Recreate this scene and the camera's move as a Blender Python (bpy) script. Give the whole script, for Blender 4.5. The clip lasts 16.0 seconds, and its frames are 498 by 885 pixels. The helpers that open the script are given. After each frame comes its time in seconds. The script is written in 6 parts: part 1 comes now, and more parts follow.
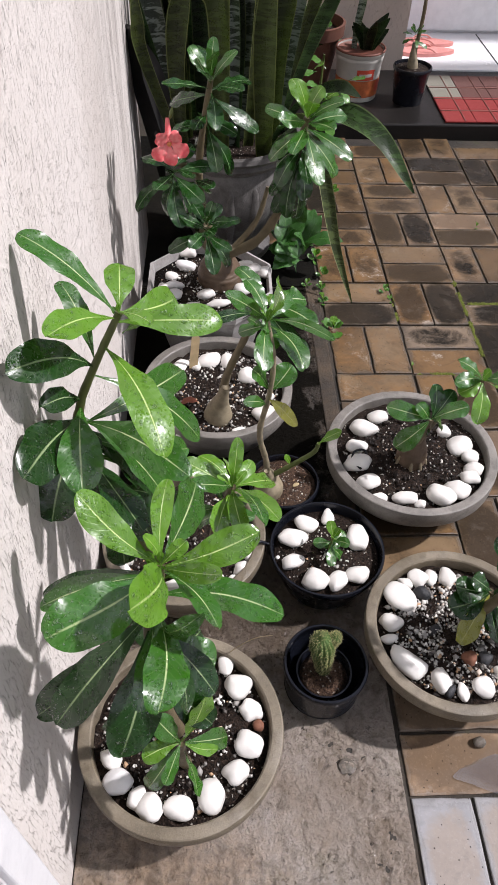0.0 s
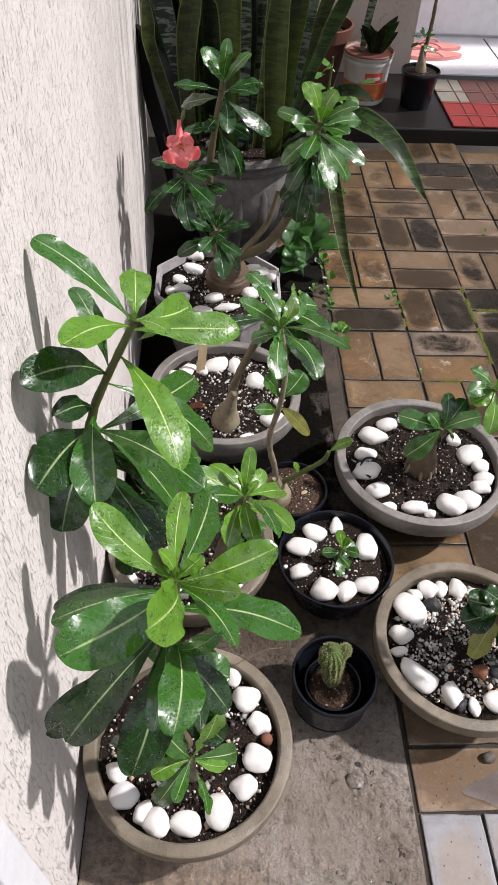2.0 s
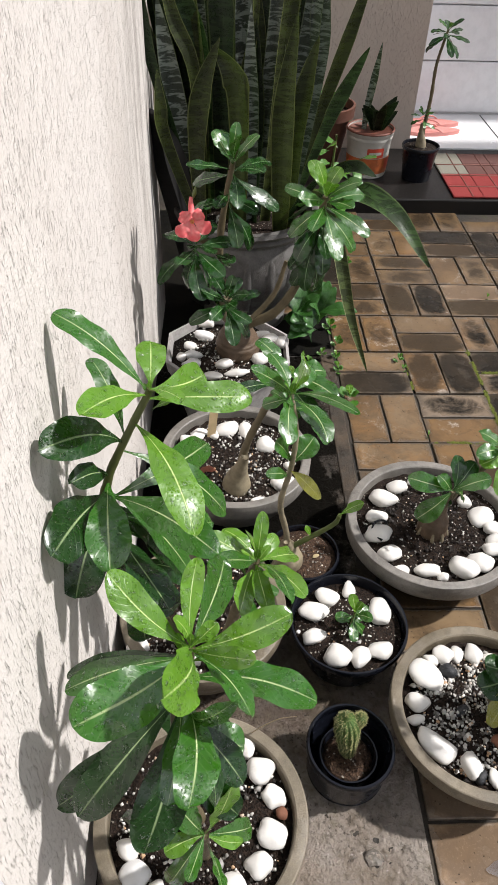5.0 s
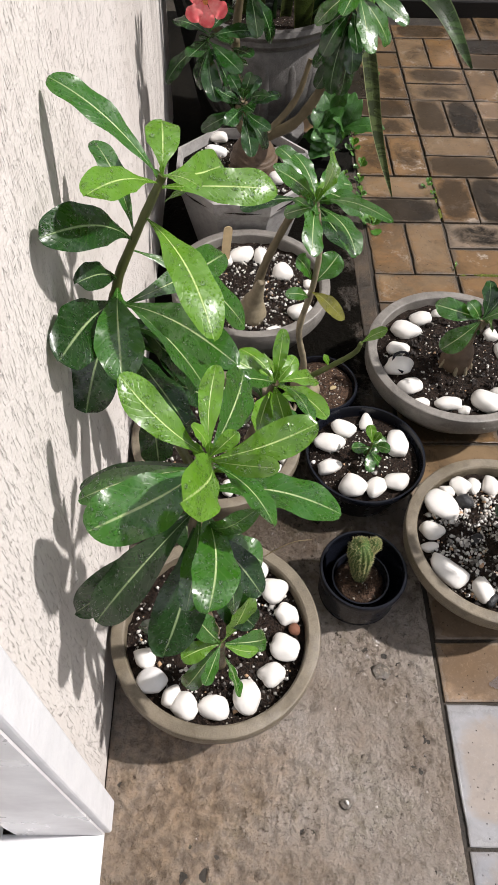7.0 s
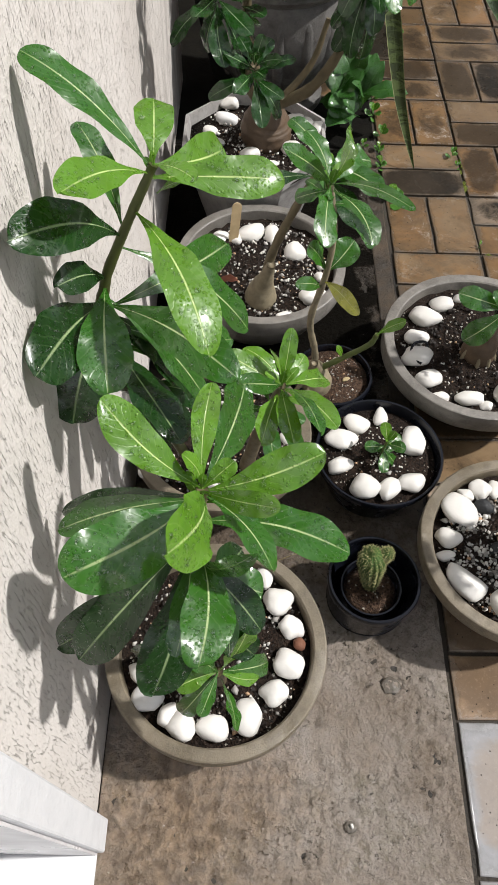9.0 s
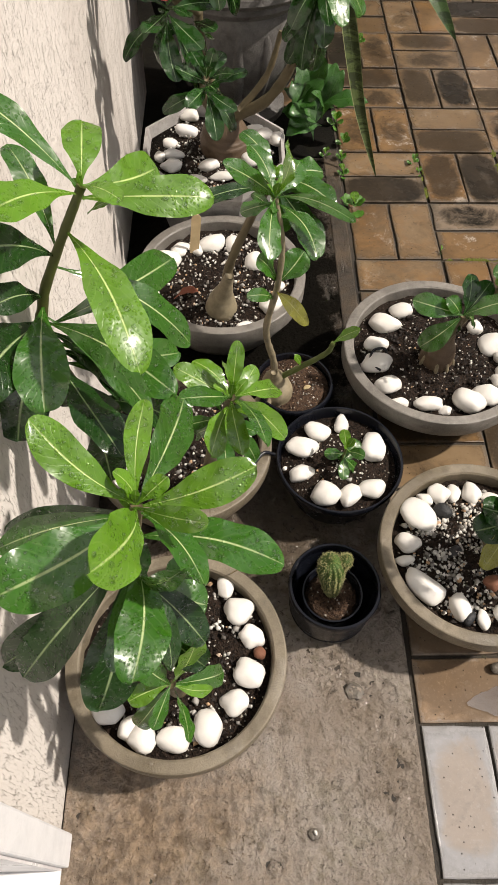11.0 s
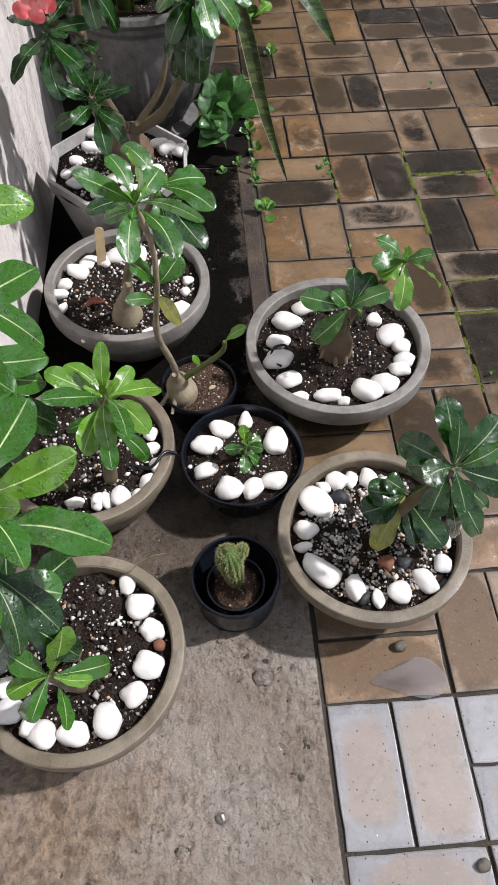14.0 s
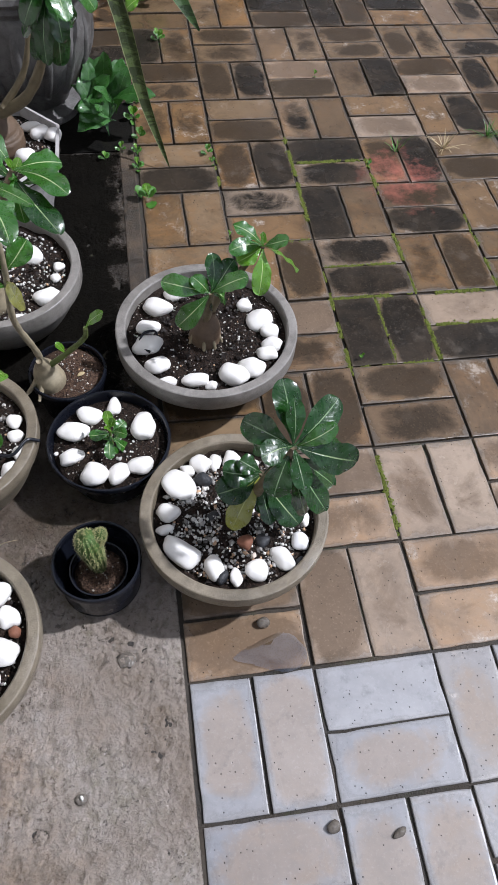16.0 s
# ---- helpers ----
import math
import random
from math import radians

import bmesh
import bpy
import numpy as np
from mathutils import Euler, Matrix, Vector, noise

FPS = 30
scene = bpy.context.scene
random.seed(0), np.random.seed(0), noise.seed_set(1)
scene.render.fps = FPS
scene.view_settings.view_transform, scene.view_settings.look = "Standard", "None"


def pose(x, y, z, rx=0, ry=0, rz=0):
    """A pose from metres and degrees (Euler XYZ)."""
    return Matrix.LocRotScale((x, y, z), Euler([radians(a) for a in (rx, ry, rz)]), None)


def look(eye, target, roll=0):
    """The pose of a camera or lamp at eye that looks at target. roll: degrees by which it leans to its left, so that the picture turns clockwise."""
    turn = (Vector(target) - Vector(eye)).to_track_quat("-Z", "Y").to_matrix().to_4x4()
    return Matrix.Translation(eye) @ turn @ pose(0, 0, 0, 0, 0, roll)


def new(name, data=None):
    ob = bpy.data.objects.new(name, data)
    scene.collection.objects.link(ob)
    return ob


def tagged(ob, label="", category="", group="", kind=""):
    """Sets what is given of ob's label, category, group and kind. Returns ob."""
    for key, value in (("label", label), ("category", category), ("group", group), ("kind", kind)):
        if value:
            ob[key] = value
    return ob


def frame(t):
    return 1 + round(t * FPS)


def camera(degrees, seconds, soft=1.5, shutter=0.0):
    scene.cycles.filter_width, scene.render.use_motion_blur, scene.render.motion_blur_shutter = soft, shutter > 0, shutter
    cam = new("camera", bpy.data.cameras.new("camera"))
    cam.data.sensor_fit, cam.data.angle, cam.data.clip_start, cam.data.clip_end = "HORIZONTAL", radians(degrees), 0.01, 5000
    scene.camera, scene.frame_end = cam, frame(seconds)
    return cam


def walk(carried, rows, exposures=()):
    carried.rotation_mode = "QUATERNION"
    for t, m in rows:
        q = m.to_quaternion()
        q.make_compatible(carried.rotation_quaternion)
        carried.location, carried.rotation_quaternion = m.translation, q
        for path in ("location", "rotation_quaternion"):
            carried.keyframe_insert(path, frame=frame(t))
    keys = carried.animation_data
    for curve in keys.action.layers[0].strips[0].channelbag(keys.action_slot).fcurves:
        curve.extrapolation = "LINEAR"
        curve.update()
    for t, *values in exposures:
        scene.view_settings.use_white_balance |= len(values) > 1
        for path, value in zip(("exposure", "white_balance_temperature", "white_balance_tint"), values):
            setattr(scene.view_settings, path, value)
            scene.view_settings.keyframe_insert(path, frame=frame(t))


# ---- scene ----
# seconds, stops, kelvin, tint
EXPOSURES = [(0.0, 0.12, 6200, 17), (2.0, 0.12, 6250, 16), (3.0, 0.17, 6300, 14), (3.5, 0.24, 6350, 10), (4.0, 0.24, 6350, 10), (6.5, 0.17, 6400, 13), (7.5, 0.15, 6450, 13), (8.0, 0.09, 6350, 11), (10.5, 0.0, 6750, 9), (11.0, 0.1, 7100, 12), (11.5, 0.12, 7050, 12), (12.5, 0.12, 6650, 12), (13.0, 0.15, 6450, 12), (13.5, 0.17, 6250, 14), (14.5, 0.19, 5950, 14), (16.0, 0.12, 5700, 13)]
cam = camera(38.9, 16.0, 0.65)
PATH = [
    (0, (-0.308, -0.14, 1.223), (-0.22, 1.217, -0.243), 2.4),
    (0.5, (-0.31, -0.137, 1.221), (-0.225, 1.212, -0.253), 2.4),
    (1, (-0.309, -0.133, 1.219), (-0.226, 1.212, -0.259), 2.2),
    (1.5, (-0.32, -0.123, 1.218), (-0.23, 1.213, -0.268), 2.7),
    (2, (-0.329, -0.118, 1.218), (-0.234, 1.24, -0.247), 3.3),
    (2.5, (-0.33, -0.121, 1.224), (-0.247, 1.269, -0.211), 2.6),
    (3, (-0.335, -0.121, 1.232), (-0.251, 1.27, -0.202), 2.6),
    (3.5, (-0.339, -0.125, 1.232), (-0.264, 1.334, -0.133), 2.0),
    (4, (-0.334, -0.126, 1.235), (-0.263, 1.409, -0.045), 1.7),
    (6.5, (-0.342, -0.117, 1.184), (-0.275, 1.146, -0.365), 2.9),
    (7, (-0.348, -0.117, 1.152), (-0.295, 1.056, -0.467), 2.7),
    (7.5, (-0.346, -0.103, 1.126), (-0.313, 0.984, -0.553), 2.3),
    (8, (-0.347, -0.069, 1.123), (-0.332, 1.011, -0.56), 2.0),
    (10.5, (-0.298, -0.015, 1.128), (-0.275, 1.086, -0.541), 1.6),
    (11, (-0.285, -0.024, 1.135), (-0.24, 1.076, -0.535), 1.8),
    (11.5, (-0.255, -0.034, 1.14), (-0.207, 1.077, -0.522), 0.5),
    (12, (-0.237, -0.039, 1.146), (-0.186, 1.081, -0.51), 0.4),
    (12.5, (-0.219, -0.045, 1.149), (-0.17, 1.089, -0.498), 0.6),
    (13, (-0.197, -0.052, 1.15), (-0.147, 1.085, -0.494), 0.2),
    (13.5, (-0.17, -0.061, 1.151), (-0.114, 1.074, -0.495), -0.5),
    (14, (-0.134, -0.072, 1.15), (-0.059, 1.057, -0.499), -0.7),
    (14.5, (-0.101, -0.081, 1.147), (0.018, 1.033, -0.509), 0.5),
    (15, (-0.07, -0.091, 1.153), (0.102, 1.022, -0.5), 2.5),
    (15.5, (-0.04, -0.099, 1.156), (0.181, 0.995, -0.504), 4.7),
    (16, (-0.011, -0.102, 1.161), (0.241, 0.982, -0.501), 5.7),
]
walk(cam, [(t, look(eye, target, roll)) for t, eye, target, roll in PATH], EXPOSURES)

# ---- light ----
SUN_TO = Vector((0.86, 0.04, 1.0)).normalized()
world = bpy.data.worlds.new("world")
scene.world = world
world.use_nodes = True
_n = world.node_tree.nodes
_sky = _n.new("ShaderNodeTexSky")
_sky.sky_type = "NISHITA"
_sky.sun_disc = False
_sky.sun_elevation = math.asin(SUN_TO.z)
_sky.sun_rotation = math.atan2(SUN_TO.x, SUN_TO.y)
_sky.air_density, _sky.dust_density = 1.2, 2.5
_bg = _n["Background"]
_bg.inputs["Strength"].default_value = 0.052
_cl = _n.new("ShaderNodeTexNoise")
_cl.inputs["Scale"].default_value, _cl.inputs["Detail"].default_value, _cl.inputs["Roughness"].default_value = 2.6, 7, 0.6
_cr = _n.new("ShaderNodeMapRange")
_cr.inputs[1].default_value, _cr.inputs[2].default_value, _cr.inputs[4].default_value = 0.41, 0.60, 0.9
_cm = _n.new("ShaderNodeMix")
_cm.data_type = "RGBA"
_cm.inputs[7].default_value = (20.0, 20.1, 20.4, 1)
world.node_tree.links.new(_n.new("ShaderNodeTexCoord").outputs["Generated"], _cl.inputs["Vector"])
world.node_tree.links.new(_cl.outputs[0], _cr.inputs[0])
world.node_tree.links.new(_cr.outputs[0], _cm.inputs[0])
world.node_tree.links.new(_sky.outputs[0], _cm.inputs[6])
world.node_tree.links.new(_cm.outputs[2], _bg.inputs["Color"])
_sl = bpy.data.lights.new("sun", "SUN")
_sl.energy, _sl.angle, _sl.color = 4.9, radians(1.8), (1.0, 0.965, 0.92)
_so = new("sun", _sl)
_so.matrix_world = look(SUN_TO * 20, (0, 0, 0))


# ---- materials ----
class Mat:
    """A small helper round a node tree."""

    def __init__(self, name, rough=0.6, metal=0.0, spec=0.5):
        self.m = bpy.data.materials.new(name)
        self.m.use_nodes = True
        self.t = self.m.node_tree
        self.b = self.t.nodes["Principled BSDF"]
        self.b.inputs["Roughness"].default_value = rough
        self.b.inputs["Metallic"].default_value = metal
        self.b.inputs["Specular IOR Level"].default_value = spec
        self.co = None

    def n(self, kind, **kw):
        k = self.t.nodes.new(kind)
        for a, v in kw.items():
            if a == "op":
                k.operation = v
            elif a == "blend":
                k.blend_type = v
            elif a == "feature":
                k.feature = v
        return k

    def put(self, sock, v):
        if hasattr(v, "is_output"):
            self.t.links.new(v, sock)
        elif isinstance(v, (tuple, list)) and len(v) == 3 and sock.type == "RGBA":
            sock.default_value = (*v, 1)
        else:
            sock.default_value = v

    def pos(self, scale=(1, 1, 1), obj=False):
        if obj:
            src = self.n("ShaderNodeTexCoord").outputs["Object"]
        else:
            src = self.n("ShaderNodeNewGeometry").outputs["Position"]
        mp = self.n("ShaderNodeMapping")
        self.put(mp.inputs["Vector"], src)
        mp.inputs["Scale"].default_value = scale
        return mp.outputs[0]

    def noise(self, vec, scale, detail=4, rough=0.55, dist=0.0):
        k = self.n("ShaderNodeTexNoise")
        self.put(k.inputs["Vector"], vec)
        k.inputs["Scale"].default_value, k.inputs["Detail"].default_value = scale, detail
        k.inputs["Roughness"].default_value, k.inputs["Distortion"].default_value = rough, dist
        return k.outputs["Fac"]

    def voro(self, vec, scale, feature="F1"):
        k = self.n("ShaderNodeTexVoronoi", feature=feature)
        self.put(k.inputs["Vector"], vec)
        k.inputs["Scale"].default_value = scale
        return k

    def ramp(self, fac, a, b, lo=0.0, hi=1.0):
        k = self.n("ShaderNodeMapRange")
        k.clamp = True
        self.put(k.inputs[0], fac)
        for i, v in zip((1, 2, 3, 4), (a, b, lo, hi)):
            k.inputs[i].default_value = v
        return k.outputs[0]

    def mix(self, fac, a, b, blend="MIX"):
        k = self.n("ShaderNodeMix", blend=blend)
        k.data_type = "RGBA"
        self.put(k.inputs[0], fac)
        self.put(k.inputs[6], a)
        self.put(k.inputs[7], b)
        return k.outputs[2]

    def math(self, op, a, b=0.0, c=0.0):
        k = self.n("ShaderNodeMath", op=op)
        self.put(k.inputs[0], a)
        self.put(k.inputs[1], b)
        self.put(k.inputs[2], c)
        return k.outputs[0]

    def rand(self):
        return self.n("ShaderNodeObjectInfo").outputs["Random"]

    def bump(self, height, dist, strength=1.0, prev=None):
        k = self.n("ShaderNodeBump")
        self.put(k.inputs["Height"], height)
        k.inputs["Distance"].default_value, k.inputs["Strength"].default_value = dist, strength
        if prev is not None:
            self.put(k.inputs["Normal"], prev)
        return k.outputs[0]

    def out(self, color=None, rough=None, normal=None):
        if color is not None:
            self.put(self.b.inputs["Base Color"], color)
        if rough is not None:
            self.put(self.b.inputs["Roughness"], rough)
        if normal is not None:
            self.put(self.b.inputs["Normal"], normal)
        return self.m


def stucco_mat(name, color, dirt, grime_shade=False):
    """Scratched plaster: coarse, with vertical furrows."""
    k = Mat(name, 0.85, spec=0.2)
    p = k.pos((1, 1, 1))
    furrow = k.noise(k.pos((390, 390, 68)), 1.0, 2, 0.5, 0.5)
    dents = k.ramp(furrow, 0.31, 0.42)
    grain = k.noise(p, 260, 3)
    lumps = k.noise(p, 38, 3)
    stain = k.ramp(k.noise(k.pos((2.2, 2.2, 0.8)), 1.0, 5, 0.6), 0.5, 0.75)
    streak = k.ramp(k.noise(k.pos((1, 16, 1.2)), 1.0, 4, 0.6), 0.5, 0.8)
    col = k.mix(k.math("MULTIPLY", stain, 0.35), color, dirt)
    col = k.mix(k.math("MULTIPLY", streak, 0.12), col, dirt)
    col = k.mix(k.ramp(furrow, 0.36, 0.27, 0.0, 0.40), col, dirt)
    # streaky grime that also paints the snake plants' broad shadow near the corner
    if grime_shade:
        sep = k.n("ShaderNodeSeparateXYZ")
        k.put(sep.inputs[0], p)
        corner_shade = k.math("MULTIPLY", k.ramp(k.noise(k.pos((1, 15, 2.2)), 1.0, 7, 0.72), 0.44, 0.62), k.ramp(sep.outputs[1], 1.25, 1.5, 0, 0.55))
        col = k.mix(corner_shade, col, (0.16, 0.135, 0.115))
    n1 = k.bump(dents, 0.0028, 0.85)
    n2 = k.bump(lumps, 0.004, 0.5, n1)
    return k.out(col, 0.9, k.bump(grain, 0.0018, 0.7, n2))


def concrete_mat(name, a, b, moss, rough=(0.25, 0.6), relief=1.0, scale=1.0, moss_amount=0.5):
    k = Mat(name, 0.5)
    p = k.pos()
    big = k.noise(p, 4.5 * scale, 5, 0.6)
    mid = k.noise(p, 26 * scale, 5, 0.65)
    fine = k.noise(p, 240 * scale, 4, 0.6)
    col = k.mix(k.ramp(big, 0.36, 0.66), a, b)
    col = k.mix(k.ramp(mid, 0.45, 0.75, 0, 0.55), col, tuple(c * 0.45 for c in a))
    col = k.mix(k.ramp(fine, 0.48, 0.8, 0, 0.22), col, tuple(min(1, c * 1.7) for c in b))
    gm = k.math("MULTIPLY", k.ramp(k.noise(p, 7 * scale, 6, 0.7, 0.4), 0.56, 0.7), moss_amount)
    col = k.mix(gm, col, moss)
    pits = k.ramp(k.voro(p, 70 * scale).outputs["Distance"], 0.08, 0.3)
    n1 = k.bump(mid, 0.004 * relief, 0.6)
    n2 = k.bump(pits, 0.0015 * relief, 0.35, n1)
    n3 = k.bump(fine, 0.0022 * relief, 0.7, n2)
    r = k.ramp(k.noise(p, 9 * scale, 4, 0.6), 0.35, 0.65, rough[0], rough[1])
    return k.out(col, r, n3)


def slab_mat(name):
    """Rough floated concrete, wet, browned between the pots by painted shade, black towards the back."""
    k = Mat(name, 0.5)
    p = k.pos()
    big = k.noise(p, 3.2, 5, 0.6, 0.2)
    mid = k.noise(p, 17, 6, 0.7)
    rock = k.noise(k.pos((1, 0.8, 1)), 60, 4, 0.6, 0.3)
    dot = k.noise(p, 130, 3, 0.6, 0.3)
    fine = k.noise(p, 175, 5, 0.72, 0.2)
    sore = k.ramp(k.noise(p, 8, 5, 0.7), 0.47, 0.64)
    col = k.mix(k.ramp(big, 0.38, 0.62), (0.235, 0.187, 0.145), (0.40, 0.357, 0.318))
    col = k.mix(k.ramp(mid, 0.45, 0.72, 0, 0.2), col, (0.135, 0.098, 0.06))
    col = k.mix(k.ramp(k.noise(p, 7, 6, 0.75), 0.54, 0.68, 0, 0.55), col, (0.115, 0.098, 0.03))
    pit = k.math("MULTIPLY", k.ramp(dot, 0.43, 0.34), k.math("ADD", k.math("MULTIPLY", sore, 0.85), 0.1))
    col = k.mix(k.ramp(rock, 0.5, 0.3, 0, 0.5), col, (0.09, 0.066, 0.04))
    col = k.mix(pit, col, (0.035, 0.028, 0.02))
    col = k.mix(k.ramp(fine, 0.54, 0.7, 0, 0.3), col, (0.34, 0.285, 0.22))
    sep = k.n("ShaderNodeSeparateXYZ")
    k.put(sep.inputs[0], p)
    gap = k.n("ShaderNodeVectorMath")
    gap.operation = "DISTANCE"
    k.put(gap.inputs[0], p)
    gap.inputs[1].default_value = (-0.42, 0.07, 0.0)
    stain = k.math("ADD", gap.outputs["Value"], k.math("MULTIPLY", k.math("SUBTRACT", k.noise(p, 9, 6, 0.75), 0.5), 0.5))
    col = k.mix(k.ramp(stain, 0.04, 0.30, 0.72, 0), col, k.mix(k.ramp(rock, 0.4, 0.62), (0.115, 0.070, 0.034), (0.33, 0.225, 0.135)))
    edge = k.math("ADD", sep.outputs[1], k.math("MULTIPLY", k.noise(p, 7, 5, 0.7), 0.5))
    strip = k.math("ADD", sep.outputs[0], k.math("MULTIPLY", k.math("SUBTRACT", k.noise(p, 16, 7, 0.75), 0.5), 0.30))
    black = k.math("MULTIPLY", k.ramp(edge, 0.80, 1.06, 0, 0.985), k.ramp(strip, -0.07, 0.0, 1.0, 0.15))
    # dark brown puts the shade between the pots into the colour, with damp
    damp_shade = k.math("ADD", sep.outputs[1], k.math("MULTIPLY", k.math("SUBTRACT", k.noise(p, 6, 6, 0.7), 0.5), 0.5))
    col = k.mix(k.ramp(damp_shade, 0.34, 0.52, 0, 0.78), col, (0.050, 0.033, 0.019))
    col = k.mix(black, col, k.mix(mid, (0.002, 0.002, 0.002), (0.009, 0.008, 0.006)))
    n1 = k.bump(rock, 0.010, 0.9, k.bump(mid, 0.006, 0.6))
    n2 = k.bump(k.math("SUBTRACT", 1.0, pit), 0.002, 0.9, n1)
    n3 = k.bump(fine, 0.008, 0.95, n2)
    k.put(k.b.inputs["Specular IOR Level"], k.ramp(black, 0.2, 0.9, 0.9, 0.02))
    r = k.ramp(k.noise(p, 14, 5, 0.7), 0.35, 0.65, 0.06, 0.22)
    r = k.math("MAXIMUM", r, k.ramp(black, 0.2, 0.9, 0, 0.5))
    return k.out(col, r, n3)


def paver_mat(name, tones, stain, stain_amount, rough, rust=(0.34, 0.17, 0.05), keenness=0.0, grime_shade=0.6, film=0.1):
    """Wet cement brick: own tone, black algae blot with a pale rim, rust, lime and pin holes."""
    k = Mat(name, 0.4, spec=0.65)
    p = k.pos()
    r = k.rand()
    r2 = k.math("FRACT", k.math("MULTIPLY", r, 7.3))
    keen = k.math("FRACT", k.math("MULTIPLY", r, 13.7))
    r4 = k.math("FRACT", k.math("MULTIPLY", r, 29.3))
    shift = k.n("ShaderNodeVectorMath", op="ADD")
    k.put(shift.inputs[0], p)
    cx = k.n("ShaderNodeCombineXYZ")
    k.put(cx.inputs[2], k.math("MULTIPLY", r, 37.0))
    k.put(shift.inputs[1], cx.outputs[0])
    v = shift.outputs[0]
    fine = k.noise(v, 210, 4, 0.65)
    mid = k.noise(v, 34, 5, 0.65)
    soft = k.noise(v, 11, 4, 0.6, 0.4)
    loc = k.n("ShaderNodeSeparateXYZ")
    k.put(loc.inputs[0], k.n("ShaderNodeTexCoord").outputs["Object"])
    ax = k.math("ABSOLUTE", k.math("MULTIPLY", loc.outputs[0], 10.0))
    ay = k.math("ABSOLUTE", k.math("MULTIPLY", loc.outputs[1], 20.5))
    col = k.mix(r, tones[0], tones[1])
    col = k.mix(k.ramp(r2, 0.5, 1.0, 0, 0.9), col, tones[2])
    col = k.mix(k.ramp(soft, 0.35, 0.7, 0, 0.45), col, tuple(c * 0.62 for c in tones[0]))
    # rust soaks into some bricks in soft clouds
    rm = k.math("MULTIPLY", k.ramp(k.noise(v, 15, 6, 0.7, 0.6), 0.46, 0.70), k.ramp(r4, 0.3, 0.9, 0.05, 0.5))
    col = k.mix(rm, col, rust)
    # algae settles in a blot on the middle of a brick, ragged at the rim
    d = k.math("ADD", k.math("POWER", ax, 3.0), k.math("POWER", ay, 3.0))
    d = k.math("ADD", d, k.math("MULTIPLY", k.math("SUBTRACT", k.noise(v, 13, 7, 0.7, 0.5), 0.5), 2.2))
    d = k.math("ADD", d, k.math("MULTIPLY", k.math("SUBTRACT", 0.5 - keenness, keen), 1.5))
    blot = k.math("MULTIPLY", k.ramp(d, 0.82, 0.28), stain_amount)
    col = k.mix(blot, col, k.mix(mid, stain, tuple(c * 2.0 for c in stain)))
    col = k.mix(k.ramp(mid, 0.55, 0.75, 0, 0.4), col, tuple(c * 0.35 for c in tones[0]))
    col = k.mix(k.ramp(fine, 0.55, 0.8, 0, 0.16), col, tuple(min(1, c * 1.6) for c in tones[1]))
    lime = k.math("MULTIPLY", k.ramp(k.noise(v, 17, 7, 0.72, 0.15), 0.56, 0.66, 0, 0.5), k.math("MULTIPLY", k.ramp(r2, 0.2, 0.7, 0.1, 1.0), k.ramp(blot, 0.0, 0.6, 1.0, 0.12)))
    col = k.mix(lime, col, (0.46, 0.41, 0.35))
    pits = k.ramp(k.voro(v, 95).outputs["Distance"], 0.06, 0.14)
    pits2 = k.math("MAXIMUM", pits, k.ramp(k.noise(v, 26, 2), 0.54, 0.62))
    col = k.mix(k.ramp(pits2, 0.6, 0.2, 0, 0.85), col, (0.022, 0.018, 0.014))
    # spilled red pigment
    dist = k.n("ShaderNodeVectorMath", op="DISTANCE")
    k.put(dist.inputs[0], p)
    dist.inputs[1].default_value = (0.69, 1.46, 0)
    spill = k.math("ADD", dist.outputs["Value"], k.math("MULTIPLY", k.math("SUBTRACT", k.noise(p, 14, 6, 0.75), 0.5), 0.42))
    col = k.mix(k.ramp(spill, 0.12, 0.0, 0, 0.5), col, (0.46, 0.15, 0.11))
    # damp dirt lies in drifts over neighbouring bricks
    drift = k.ramp(k.noise(p, 5.5, 7, 0.7, 0.5), 0.47, 0.66, 0, grime_shade)
    col = k.mix(drift, col, tuple(c * 0.30 for c in tones[0]))
    # worn, grimy rim
    rag = k.math("MULTIPLY", k.math("SUBTRACT", k.noise(v, 20, 7, 0.75), 0.5), 0.62)
    rim = k.ramp(k.math("ADD", k.math("MAXIMUM", ax, ay), rag), 0.84, 1.02)
    col = k.mix(k.math("MULTIPLY", rim, 0.3 + 0.8 * grime_shade), col, (0.045, 0.035, 0.024))
    n1 = k.bump(pits2, 0.002, 0.7)
    n2 = k.bump(mid, 0.0012, 0.3, n1)
    n2 = k.bump(k.math("SUBTRACT", 1.0, rim), 0.0008, 0.4, n2)
    rr = k.ramp(soft, 0.35, 0.65, rough[0], rough[1])
    k.b.inputs["Coat Weight"].default_value = film
    k.b.inputs["Coat Roughness"].default_value = 0.06
    rr = k.math("MAXIMUM", rr, k.math("MULTIPLY", rim, 0.6))
    rr = k.math("MAXIMUM", rr, k.math("MULTIPLY", lime, 0.8))
    k.put(k.b.inputs["Specular IOR Level"], k.ramp(blot, 0.0, 0.8, 0.6, 0.12))
    return k.out(col, rr, k.bump(fine, 0.0005, 0.25, n2))


